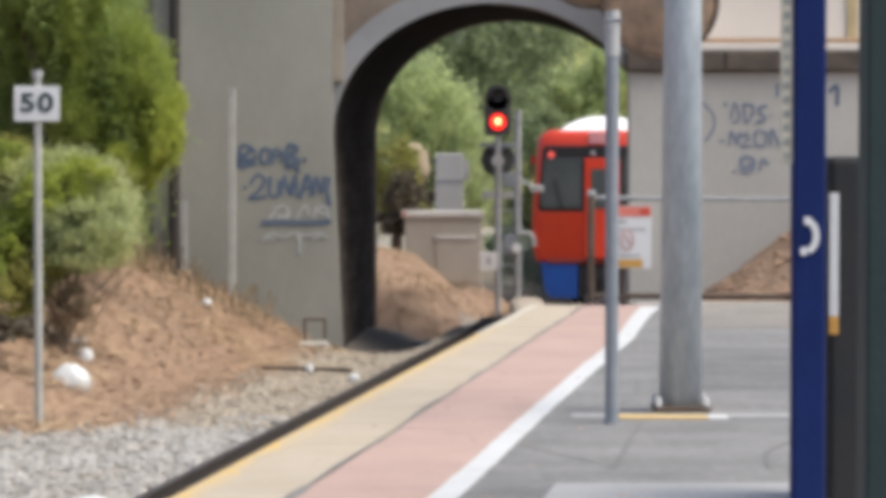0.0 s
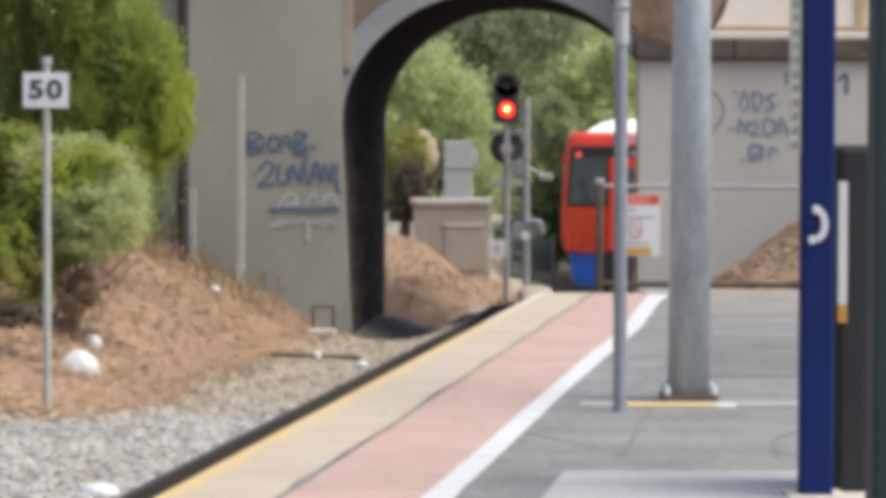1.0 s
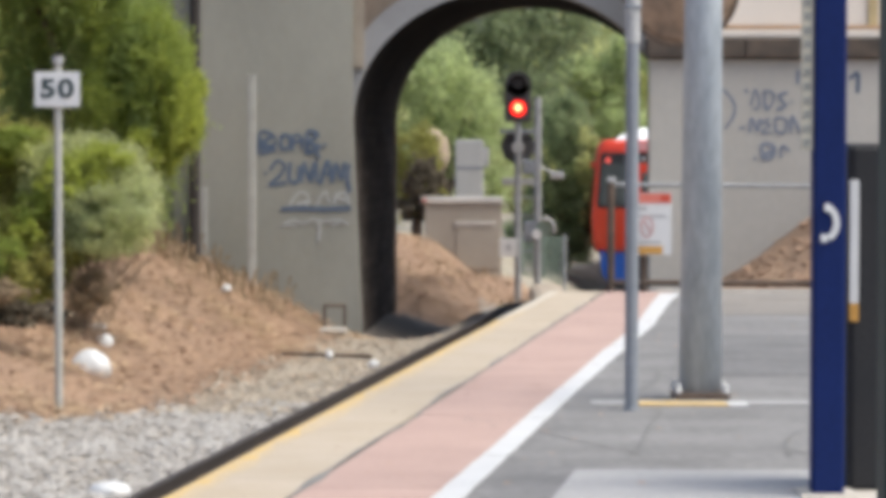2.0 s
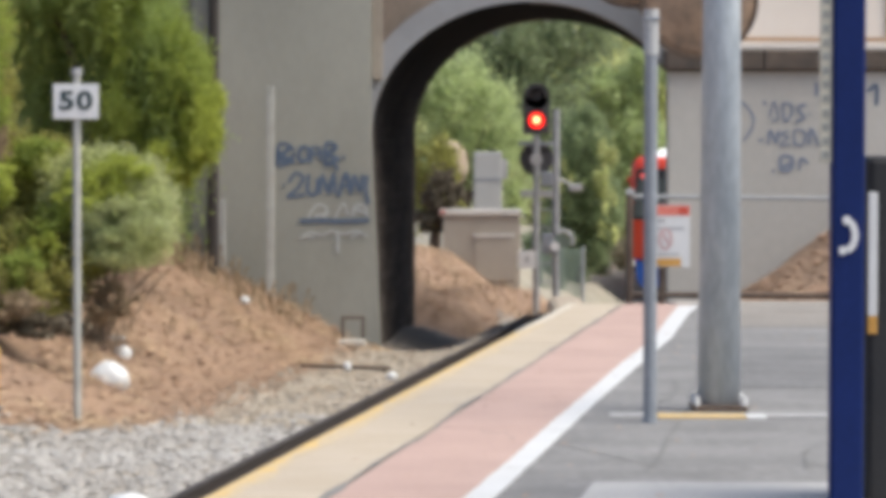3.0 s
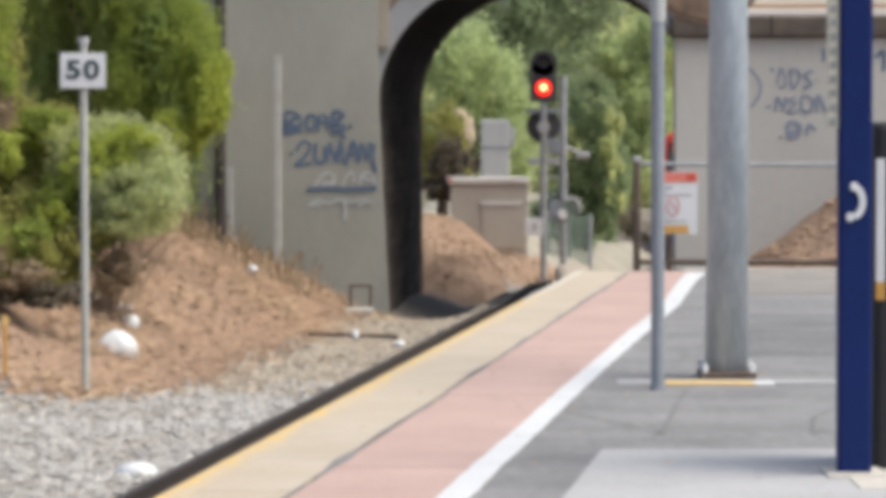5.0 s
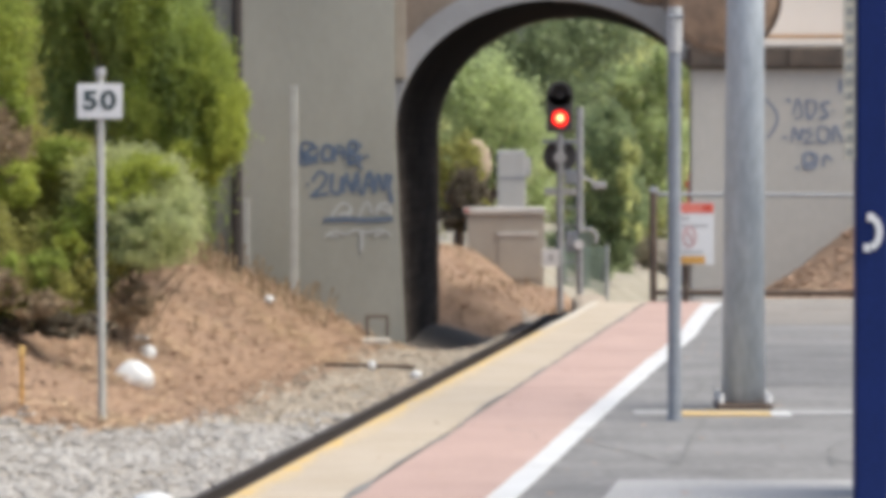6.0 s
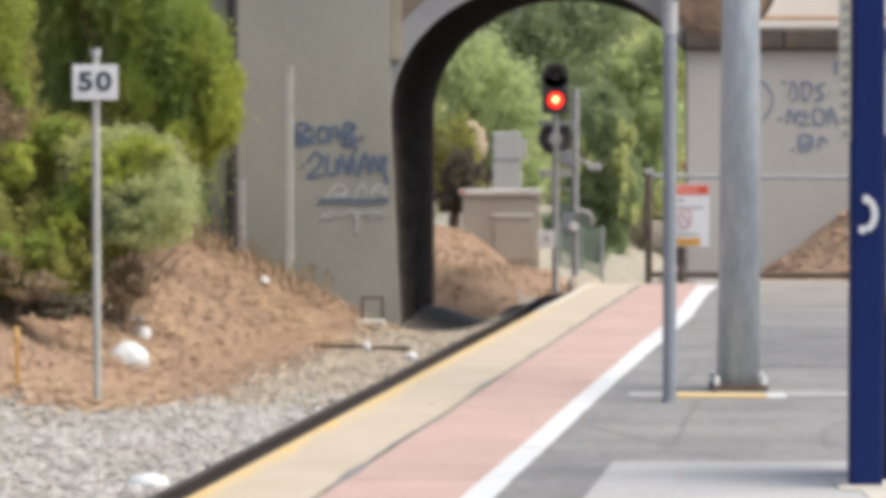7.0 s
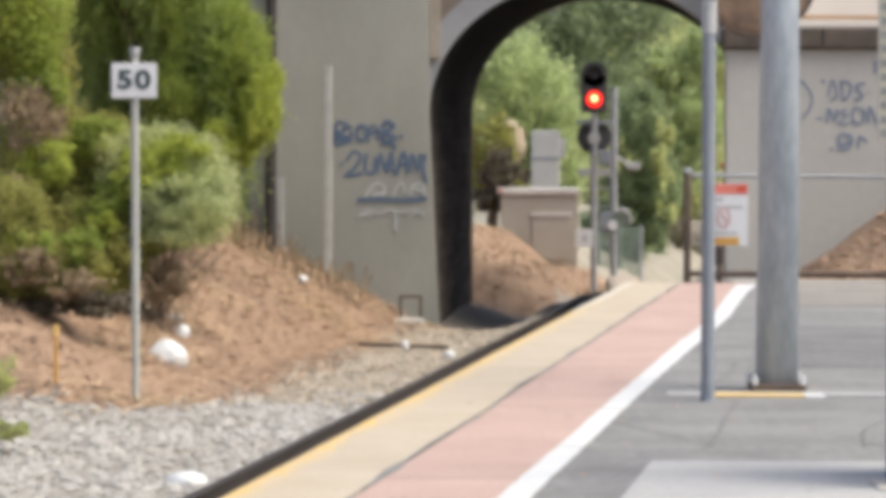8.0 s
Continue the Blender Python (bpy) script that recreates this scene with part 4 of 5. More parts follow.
# ---- lineside things ----
def speed_sign():
    x, y = -4.164, 32.4
    z = ground_z(x, y)
    th = thing("speed_sign", "white square speed board on a grey steel post", "sign", (x, y, z))
    part("post", rodded((0, 0, -0.1), (0, 0, 2.314 - z), 0.042, 0.040), M_POST, th)
    part("post_cap", rodded((0, 0, 2.28 - z), (0, 0, 2.326 - z + .03), 0.055), M_PALE_STEEL, th)
    za, zb = 1.832 - z, 2.192 - z
    board = part("board", boxed(-0.232, 0.232, -0.07, -0.05, za, zb, 0.006), M_SIGN, th, "white board")
    for figure, dx in (("5", -0.095), ("0", 0.091)):
        cu = bpy.data.curves.new("digit", "FONT")
        cu.body, cu.align_x, cu.align_y, cu.size, cu.extrude, cu.offset = figure, "CENTER", "CENTER", 0.262, 0.003, 0.008
        tmp = new("digit", cu)
        me = bpy.data.meshes.new_from_object(tmp.evaluated_get(bpy.context.evaluated_depsgraph_get()))
        bpy.data.objects.remove(tmp)
        me.materials.clear()
        me.materials.append(M_INK)
        me.transform(Matrix.Translation((dx, -0.076, (za + zb) / 2)) @ Matrix.Rotation(radians(90), 4, "X") @ Matrix.Diagonal((1.25, 1, 1, 1)))
        d = new("digit", me)
        d.parent = board
        tagged(d, "dark digit " + figure)


speed_sign()


def signal():
    y = 63.0
    x = 1.095
    z = ground_z(x, y)
    th = thing("railway_signal", "black colour-light signal showing red on a grey mast", "railway signal", (x, y, 0))
    part("mast", rodded((0, -0.02, z), (0, -0.02, 1.758), 0.068), M_MAST, th, "pale grey mast")
    for k in range(7):
        part("rung", boxed(0.072, 0.30, -0.03, 0.01, -1.2 + 0.36 * k, -1.165 + 0.36 * k, 0.006), M_MAST, th)
    part("terminal_box", boxed(0.09, 0.33, -0.09, 0.05, 0.72, 1.02, 0.02), M_GALV_DARK, th, "small grey terminal box")
    bm = boxed(-0.26, 0.26, -0.12, 0.06, 1.769, 2.537, 0.03)
    rod(bm, (0, -0.12, 2.526), (0, 0.06, 2.526), 0.26, seg=28)
    head = part("signal_head", bm, M_SIGBLACK, th, "black signal head with rounded top")
    for zz, m, r in ((2.537, M_LENS_DARK, 0.10), (2.04, M_LAMP_RED, 0.15)):
        part("lens", rodded((0, -0.145, zz), (0, -0.12, zz), r, seg=24), m, head)
        bm = bmesh.new()
        for k in range(14):
            a, b = math.pi * k / 14, math.pi * (k + 1) / 14
            c, e = 0.172, 0.005
            vs = [bm.verts.new((rr * math.cos(q), yy, zz + rr * math.sin(q))) for rr in (c, c + e) for q in (a, b) for yy in (-0.25, -0.12)]
            bm.faces.new((vs[0], vs[1], vs[3], vs[2])), bm.faces.new((vs[4], vs[6], vs[7], vs[5])), bm.faces.new((vs[0], vs[2], vs[6], vs[4]))
        part("hood", bm, M_SIGBLACK, head)
    part("lamp_core", rodded((0, -0.15, 2.052), (0, -0.146, 2.052), 0.068, seg=20), M_LAMP_CORE, head, "bright lamp core")
    part("backing_disc", rodded((0, 0.06, 1.284), (0, 0.11, 1.284), 0.339, seg=28), M_SIGBLACK, th, "round black backing plate")
    part("route_lamp", rodded((0, -0.14, 1.261), (0, -0.021, 1.261), 0.125, seg=24), M_PALE_STEEL, th, "pale round lamp")
    part("cross_bar", boxed(-0.316, 0.316, -0.06, 0.02, 0.505, 0.651, 0.015), M_PALE_STEEL, th)
    part("upper_bar", boxed(-0.361, 0.361, -0.05, 0.02, 1.532, 1.623, 0.01), M_GALV_DARK, th)
    part("number_plate", boxed(-0.361, -0.023, -0.10, -0.08, -0.918, -0.557, 0.004), M_SIGN, th, "white plate")
    part("plate_mark", boxed(-0.226, -0.136, -0.106, -0.101, -0.806, -0.67), M_TEXT, th)


def second_mast():
    y = 66.0
    x = 1.562
    th = thing("lineside_mast", "grey steel mast with small crossing lamps", "mast", (x, y, 0))
    part("mast", rodded((0, 0, ground_z(x, y)), (0, 0, 2.298), 0.075), M_MAST, th)
    part("arm", rodded((0, 0, 0.855), (0.497, 0, 0.642), 0.03), M_PALE_STEEL, th)
    part("arm_lamp", boxed(0.26, 0.544, -0.08, 0.06, 0.583, 0.736, 0.03), M_PALE_STEEL, th)
    part("backing_plate", rodded((0.13, -0.08, -0.46), (0.13, -0.05, -0.46), 0.17, seg=28), M_FENCE, th, "round dull green backing plate")
    bm = bmesh.new()
    arc = [(0.14 + 0.21 * math.cos(a), -0.16, -0.45 + 0.21 * math.sin(a)) for a in np.linspace(-0.5, 2.0, 13)]
    for p, q in zip(arc, arc[1:]):
        rod(bm, p, q, 0.036, seg=8)
    part("lamp_hood", bm, M_PALE_STEEL, th, "pale curved lamp hood")
    part("lamp_lens", rodded((-0.02, -0.2, -0.57), (-0.02, -0.085, -0.57), 0.10, seg=20), M_SIGN, th, "white lamp")
    part("box", boxed(-0.296, -0.059, -0.1, 0.1, -0.731, -0.293, 0.02), M_GALV_DARK, th)


def relay_cabinet():
    y = 68.0
    th = thing("relay_cabinet", "beige lineside relay cabinet with a pale lid", "cabinet", (0, y, 0))
    x0, x1 = -0.829, 0.841
    cab = part("body", boxed(x0, x1, 0, 0.9, -2.3, 0.003, 0.02), M_BOX, th, "beige painted body")
    part("lid", boxed(x0 - 0.08, x1 + 0.02, -0.06, 0.96, 0.003, 0.149, 0.03), M_BOXTOP, th, "pale overhanging lid")
    part("warning_lamp", boxed(x0 - 0.06, x0 + 0.05, -0.09, -0.062, 0.05, 0.14, 0.01), mat("faded_lamp_red", (0.50, 0.20, 0.16), 0.5), th, "small faded red lamp on the lid")
    part("door", boxed(-0.146, 0.756, -0.025, -0.001, -1.386, -0.472, 0.008), M_BOX, cab)
    part("door_rail", boxed(-0.171, 0.707, -0.05, -0.002, -0.46, -0.363, 0.008), M_BOXTOP, th)
    th2 = thing("grey_cabinet", "tall grey metal equipment cabinet behind the relay cabinet", "cabinet", (0, 73, 0))
    a, b = -0.183, 0.471
    part("body", boxed(a, b, 0, 0.6, -2.4, 1.378, 0.03), M_GREYBOX, th2)
    part("side_unit", boxed(b + .002, b + 0.131, 0.1, 0.5, 0.749, 1.207, 0.02), M_PALE_STEEL, th2)
    part("seam", boxed(a, b, -0.012, -0.001, 0.71, 0.762), M_GALV_DARK, th2)


signal(), second_mast(), relay_cabinet()


def beyond_the_platform():
    x0, x1, d = 0.889, 1.477, 40.0
    bm = boxed(x0, x1 - 0.12, d - 0.6, d + 2.5, -1.3, -0.47, 0.1)
    solid("concrete_pad", bm, mat("sandy_concrete", (0.40, 0.34, 0.275), 0.95, 0, (0.30, 0.245, 0.19), 1.5, 0.5, 14, 0.5, 0.03), "weathered pale concrete pad past the platform end", "concrete pad")
    d = 80.0
    th = thing("lineside_fence", "low green mesh fence beside the track", "fence", (0, d, 0))
    xa, xb, za, zb = 1.52, 2.581, -2.344, -1.139
    for x in (xa, (xa + xb) / 2, xb):
        part("post", rodded((x, 0, za - 0.3), (x, 0, zb + 0.1), 0.045, seg=10), M_MAST if x == xb else M_FENCE, th)
    bm = bmesh.new()
    for k in range(44):
        x = xa + (xb - xa) * (k + 0.5) / 44
        box(bm, x - 0.007, x + 0.007, -0.01, 0.01, za, zb)
    part("mesh", bm, M_FENCE, th, "green wire mesh")
    part("rail", rodded((xa, 0, zb), (xb, 0, zb), 0.025, seg=8), M_FENCE, th)
    bm = bmesh.new()
    bmesh.ops.create_icosphere(bm, subdivisions=3, radius=1)
    for v in bm.verts:
        v.co = Vector((v.co.x * 0.34, v.co.y * 0.4, v.co.z * 0.55)) * (1 + noise.noise(v.co * 1.9 + Vector((4, 0, 0))) * 0.3)
    solid("sandstone_block", bm, M_ROCK, "tan sandstone block among the shrubs", "rock", at=(-0.695, 76, 1.041), smooth=True)
    d = 126.0
    bm = bmesh.new()
    bmesh.ops.create_icosphere(bm, subdivisions=4, radius=1)
    for v in bm.verts:
        n = noise.noise(v.co * 2.2) * 0.25 + noise.noise(v.co * 6) * 0.08
        v.co = Vector((v.co.x * 2.3, v.co.y * 2.0, v.co.z * 1.7)) * (1 + n)
    solid("earth_bank", bm, M_BANK, "bare pale earth bank beyond the bridge", "bank", "structure", (5.218, d, -4.047), True)


beyond_the_platform()


def posts():
    for x, y0, y1, d, w, m, lab in ((410, 160, 535, 46.0, 7, M_POST, "pale weathered fence post against the abutment"), (325, 360, 450, 46.3, 6, M_POST, "short pale post beside the abutment")):
        X = (x - 784) * d / 5578
        z1, z = 1.6 - (y0 - 255) * d / 5578, ground_z(X, d)
        th = thing("fence_post", lab, "post", (X, d, z), group="old fence posts")
        part("shaft", boxed(-w * d / 5578, w * d / 5578, -0.05, 0.05, -0.1, z1 - z, 0.015), m, th)
        part("top", boxed(-w * d / 5578 - .006, w * d / 5578 + .006, -0.056, 0.056, z1 - z, z1 - z + 0.03, 0.008), m, th)
    X, d = -3.891, 45.6
    th = thing("utility_pole", "dark timber pole standing before the bridge", "pole", (X, d, ground_z(X, d)))
    part("pole", rodded((0, 0, -0.1), (0.03, 0, 6.5), 0.085, 0.07), M_DARKPOST, th)
    part("wire", rodded((0.03, -0.1, 3.644 + 0.4), (0.5, -0.1, 3.644 + 0.95), 0.012, seg=6), M_DARKPOST, th)


posts()


def rubbish():
    def lump(name, x, y, d, w, h, label, m=M_PLASTIC, seed=1):
        X, sc = (x - 784) * d / 5578, d / 5578
        bm = bmesh.new()
        bmesh.ops.create_icosphere(bm, subdivisions=3, radius=1)
        for v in bm.verts:
            n = noise.noise(v.co * 1.7 + Vector((seed, seed * 2, 0))) * 0.16 + noise.noise(v.co * 4 + Vector((seed, 0, 0))) * 0.07
            v.co = v.co * (1 + n)
            v.co.x *= w * sc / 2
            v.co.y *= w * sc / 2.2
            v.co.z *= h * sc * (0.62 if v.co.z > 0 else 0.4)
        solid(name, bm, m, label, "rubbish", at=(X, d, 1.6 - (y - 255) * sc), smooth=True)
    lump("plastic_bag", 124, 682, 35.3, 76, 62, "crumpled white plastic bag on the slope", seed=1)
    lump("paper_cup", 148, 634, 36.9, 32, 30, "crumpled white paper scrap on the slope", seed=5)
    lump("plastic_bag", 158, 906, 25.3, 82, 46, "flat white plastic bag on the ballast", seed=9)
    lump("paper_scrap", 365, 537, 43.0, 18, 14, "small white scrap on the slope", seed=12)
    lump("paper_scrap", 136, 605, 37.5, 34, 12, "small pale scrap on the slope", seed=13)
    lump("white_stone", 626, 672, 38.8, 20, 16, "small white stone beside the rail", seed=15)
    lump("white_stone", 547, 655, 39.5, 14, 18, "small white stone beside the track", seed=16)


rubbish()


def point_box():
    d = 45.4
    th = thing("trackside_unit", "small dark trackside unit with a pale flat lid", "trackside unit", (-1.847, d, ground_z(-1.847, d)))
    part("lid", boxed(-0.22, 0.179, -0.25, 0.2, 0.016, 0.106, 0.02), M_CONC, th, "pale flat lid")
    part("base", boxed(-0.081, 0.179, -0.2, 0.15, -0.1, 0.016, 0.01), M_BLACK, th)
    part("bracket", boxed(-0.179, -0.138, 0.22, 0.26, 0.0, 0.407, 0.01), M_RUST, th)
    part("bracket", boxed(0.114, 0.155, 0.22, 0.26, 0.0, 0.407, 0.01), M_RUST, th)
    part("bracket_bar", boxed(-0.179, 0.155, 0.21, 0.27, 0.391, 0.431, 0.01), M_RUST, th)
    x0, x1, d = -2.316, -1.154, 40.5
    bm = rodded((x0, d, ground_z(x0, d) + 0.06), (x1, d - 0.4, ground_z(x1, d) + 0.06), 0.026)
    solid("old_pipe", bm, M_RUST, "rusty old pipe lying across the ballast edge", "pipe")
    x, d = -4.9, 31.8
    th = thing("marker_peg", "thin yellow timber marker peg in the litter", "peg", (x, d, ground_z(x, d)))
    part("peg", boxed(-0.02, 0.02, -0.02, 0.02, -0.1, 0.52, 0.006), mat("peg_yellow", (0.55, 0.30, 0.08), 0.8), th)
    part("peg_top", boxed(-0.03, 0.03, -0.03, 0.03, 0.49, 0.60, 0.012), mat("peg_top_yellow", (0.70, 0.45, 0.16), 0.8), th)


point_box()


# ---- spray paint: loose strokes, not letters ----
def graffiti():
    """Sprayed marks: each stroke is one strip, laid a little over the one before."""
    def tag(name, strokes, material, label, d, ox, oy, sx, sy, w):
        bm = bmesh.new()
        for i, st in enumerate(strokes):
            pts = [((ox + x * sx - 784) * d / 5578, 1.6 - (oy - y * sy - 255) * d / 5578) for x, y in curve_points(st)]
            ribbon(bm, pts, d - 0.001, w * (1 + 0.2 * math.sin(i * 2.1)), 0.004 + 0.0015 * i)
        solid(name, bm, material, label, "graffiti", "structure")
    d = AY0 - 0.3
    tag("blue_tag", [[(0, 0), (0.1, 1), (0.7, 0.9), (0.2, 0.5), (0.8, 0.3), (0.1, 0)], [(0.1, 0.2), (0.5, 0.75), (0.9, 0.8)], [(0.05, 0.7), (0.4, 0.3), (0.9, 0.15)], [(0, 0.9), (0.45, 0.1), (0.9, 0.6)],
                     [(1.1, 0.3), (1.2, 0.85), (1.6, 0.8), (1.55, 0.3), (1.1, 0.25)], [(1.72, 0.15), (1.8, 0.85), (2.15, 0.8), (2.2, 0.25)], [(1.5, 0.5), (2.3, 0.65)],
                     [(2.45, 0), (2.5, 1.05), (3.0, 0.9), (2.55, 0.55), (3.1, 0.35), (2.5, 0.05)], [(2.45, 0.8), (2.95, 0.2)], [(2.9, 0.1), (3.1, -0.2)], [(3.3, 0.4), (3.44, 0.43)]],
        M_GRAF, "blue spray-painted scrawl on the abutment", d, 422, 298, 35, 38, 0.05)
    tag("blue_tag", [[(0, 0.6), (0.4, 1.0), (0.8, 0.8), (0.5, 0.35), (0, 0.0), (0.9, 0.1)], [(1.1, 0.95), (1.05, 0.2), (1.5, 0.15), (1.6, 0.8)], [(1.7, 0.1), (1.85, 0.95), (2.1, 0.35), (2.45, 1.0), (2.55, 0.1)], [(1.9, 0.7), (2.2, 0.15), (2.4, 0.7)],
                     [(2.7, 0.0), (3.1, 1.0), (3.35, 0.1)], [(2.8, 0.4), (3.4, 0.5)], [(3.4, 0.2), (3.55, 0.9), (3.85, 0.25), (4.0, 0.95)], [(4.25, 0.9), (4.15, 0.3), (4.3, -0.3)], [(-0.3, 0.5), (-0.16, 0.47)]],
        M_GRAF, "blue spray-painted scrawl lower on the abutment", d, 442, 352, 33, 42, 0.05)
    tag("blue_bar", [[(0, 0), (1, 0.05), (2, 0), (3, 0.1)]], M_GRAF, "blue sprayed bar across the white tag", d - 0.012, 462, 395, 41, 20, 0.07)
    tag("white_tag", [[(0.2, 0.3), (0.6, 1.1), (1.0, 0.9), (0.9, 0.3)], [(0.5, 0.4), (1.1, 0.6)], [(1.35, 0.3), (1.7, 1.2), (1.9, 0.5)], [(2.1, 0.4), (2.2, 1.0), (2.6, 1.05), (2.7, 0.4)], [(2.1, 0.9), (2.7, 0.6)],
                      [(-0.1, -1.0), (0.3, -0.55), (0.8, -0.75), (1.2, -0.5), (1.7, -0.65), (2.3, -0.5), (2.7, -0.85)], [(0, -0.75), (0.5, -0.9)], [(1.5, -0.5), (1.45, -1.8)], [(1.4, -0.6), (1.5, -1.4)], [(2.0, -0.9), (2.4, -0.6)]],
        M_GRAF_W, "white spray-painted scrawl on the abutment", d, 468, 398, 42, 29, 0.038)
    d = 45.2
    tag("faint_blue_tag", [[(0, 1), (0.5, 0.6), (0.5, 0.2), (0.1, -0.2)], [(1.0, 1.0), (1.15, 0.9)], [(1.3, 0.5), (1.5, 1.0), (1.7, 0.5), (1.4, 0.4)], [(1.9, 0.95), (2.0, 0.4), (2.3, 0.6), (2.3, 0.9), (1.9, 0.95)],
                           [(3.0, 0.9), (2.6, 0.8), (2.9, 0.5), (2.5, 0.4)], [(3.1, 0.6), (3.2, 0.62)]], M_GRAF_PALE, "faint blue spray-painted scrawl on the wing wall", d, 1243, 240, 38, 58, 0.038)
    tag("faint_blue_tag", [[(0, 0.3), (0.3, 0.35)], [(0.5, 0.1), (0.6, 0.8), (0.9, 0.2), (1.0, 0.8)], [(1.5, 0.8), (1.1, 0.6), (1.5, 0.5), (1.1, 0.1), (1.6, 0.1)], [(1.8, 0.1), (1.8, 0.8), (2.3, 0.7), (2.2, 0.1), (1.8, 0.15)],
                           [(2.5, 0.1), (2.6, 0.9), (3.0, 0.1), (3.2, 0.7)]], M_GRAF_PALE, "faint blue spray-painted scrawl on the wing wall", d, 1272, 262, 36, 36, 0.036)
    tag("faint_blue_tag", [[(0, 0), (0.15, 0.05)], [(0.5, 0.1), (0.5, 0.9), (1.1, 0.8), (1.0, 0.1), (0.5, 0.1), (1.0, 0.5)], [(1.5, 0.1), (1.6, 0.8), (2.0, 0.5)]], M_GRAF_PALE, "faint blue spray-painted mark on the wing wall", d, 1297, 305, 32, 28, 0.05)
    tag("faint_blue_tag", [[(0, 0.7), (0.4, 1), (0.4, 0)]], M_GRAF, "blue sprayed stroke on the wing wall", d, 1466, 188, 36, 34, 0.06)
    tag("faint_blue_tag", [[(0, 0), (0, 1)]], M_GRAF_PALE, "small blue sprayed stroke on the wing wall", d, 1375, 172, 30, 24, 0.05)


graffiti()


# ---- plants ----
def limbs(bm, base, tips, r):
    b = Vector(base)
    for t in tips:
        t = Vector(t)
        mid = b.lerp(t, 0.5) + Vector((0, 0, 0.12 * (t - b).length))
        rod(bm, b, mid, r, r * 0.7, 8)
        rod(bm, mid, t, r * 0.7, r * 0.25, 8)
    return bm


def plant(name, label, category, base, clumps, n, size, material, seed, droop=0.0, slim=0.45, trunk=0.1, strands=0, strand_len=1.5, accents=()):
    """clumps are ellipsoids in the world; strands hang leaves in curtains below the clumps."""
    rng = np.random.default_rng(seed)
    th = thing(name, label, category, base)
    B = np.array(base)
    bm = bmesh.new()
    mid = Vector((np.mean([c[0] for c in clumps]) - B[0], np.mean([c[1] for c in clumps]) - B[1], (min(c[2] for c in clumps) - B[2]) * 0.6))
    rod(bm, (0, 0, -0.2), mid, trunk, trunk * 0.75, 10)
    limbs(bm, mid, [Vector(np.array(c[:3]) - B) for c in clumps[:10]], trunk * 0.6)
    part("trunk", bm, M_BARK, th, "brown branching trunk")
    p = clump_points(rng, clumps, n) - B
    if strands:
        pick = rng.integers(0, len(p), strands)
        k = 26
        t = np.linspace(0, 1, k)[None, :, None]
        ln = rng.uniform(0.4, 1.0, strands)[:, None, None] * strand_len
        side = rng.normal(size=(strands, 1, 3)) * 0.12
        s = p[pick][:, None, :] + side * t * 2 - np.array([0, 0, 1]) * ln * t + rng.normal(size=(strands, k, 3)) * 0.045
        p = np.concatenate([p, s.reshape(-1, 3)])
    v, f = leaves(rng, p, size, droop, slim)
    ob = new("crown", scatter("crown", v, f, material))
    ob.parent = th
    for cl, k, m, sz in accents:
        v, f = leaves(rng, clump_points(rng, cl, k) - B, sz, droop, slim)
        ob = new("accent_leaves", scatter("accent_leaves", v, f, m))
        ob.parent = th
        tagged(ob, "sprays of leaves in an accent colour")
    return th


def el(x, y, d, rx, ry, depth=None):
    """An ellipsoid clump given by its bearing on the long lens, its distance and its half sizes there."""
    k = d / 5578
    return ((x - 784) * k, d, 1.6 - (y - 255) * k, rx * k, depth or (rx + ry) * k / 2, ry * k)


def gz(x, d):
    X = (x - 784) * d / 5578
    return (X, d, ground_z(X, d) - 0.05)


plant("pepper_tree", "weeping pepper tree with fine drooping green foliage", "tree", gz(120, 42),
      # The last clump, out of view overhead, is added to shade the core.
      [el(40, 60, 43, 110, 130), el(40, 180, 42.8, 90, 90), el(170, 80, 42, 90, 140), el(220, 200, 41.5, 70, 120), el(110, 190, 42.5, 90, 90), el(0, -40, 42, 140, 90), el(150, -60, 42, 90, 80), el(190, 60, 41.5, 38, 120), el(245, 190, 41.4, 45, 90), el(222, 285, 41.3, 38, 52), el(30, -150, 40.4, 150, 60)],
      78000, 0.085, M_PEPPER, 1, 1.2, 0.26, 0.16, 2000, 1.0,
      # Mid and lit leaf colours paint the light on the crown's outer sprays.
      accents=(([el(250, 160, 41.2, 58, 110), el(212, 280, 41.2, 50, 58), el(160, 60, 41.4, 58, 110), el(150, 210, 41.2, 60, 80), el(285, 230, 41.1, 38, 70)], 30000, M_PEPPER_MID, 0.075),
               ([el(298, 200, 40.9, 32, 58), el(304, 250, 40.9, 28, 42), el(252, 296, 40.9, 28, 38), el(215, 300, 40.7, 36, 46), el(258, 150, 40.9, 26, 45), el(282, 240, 40.8, 30, 60)], 14000, M_PEPPER_LIT, 0.07)))
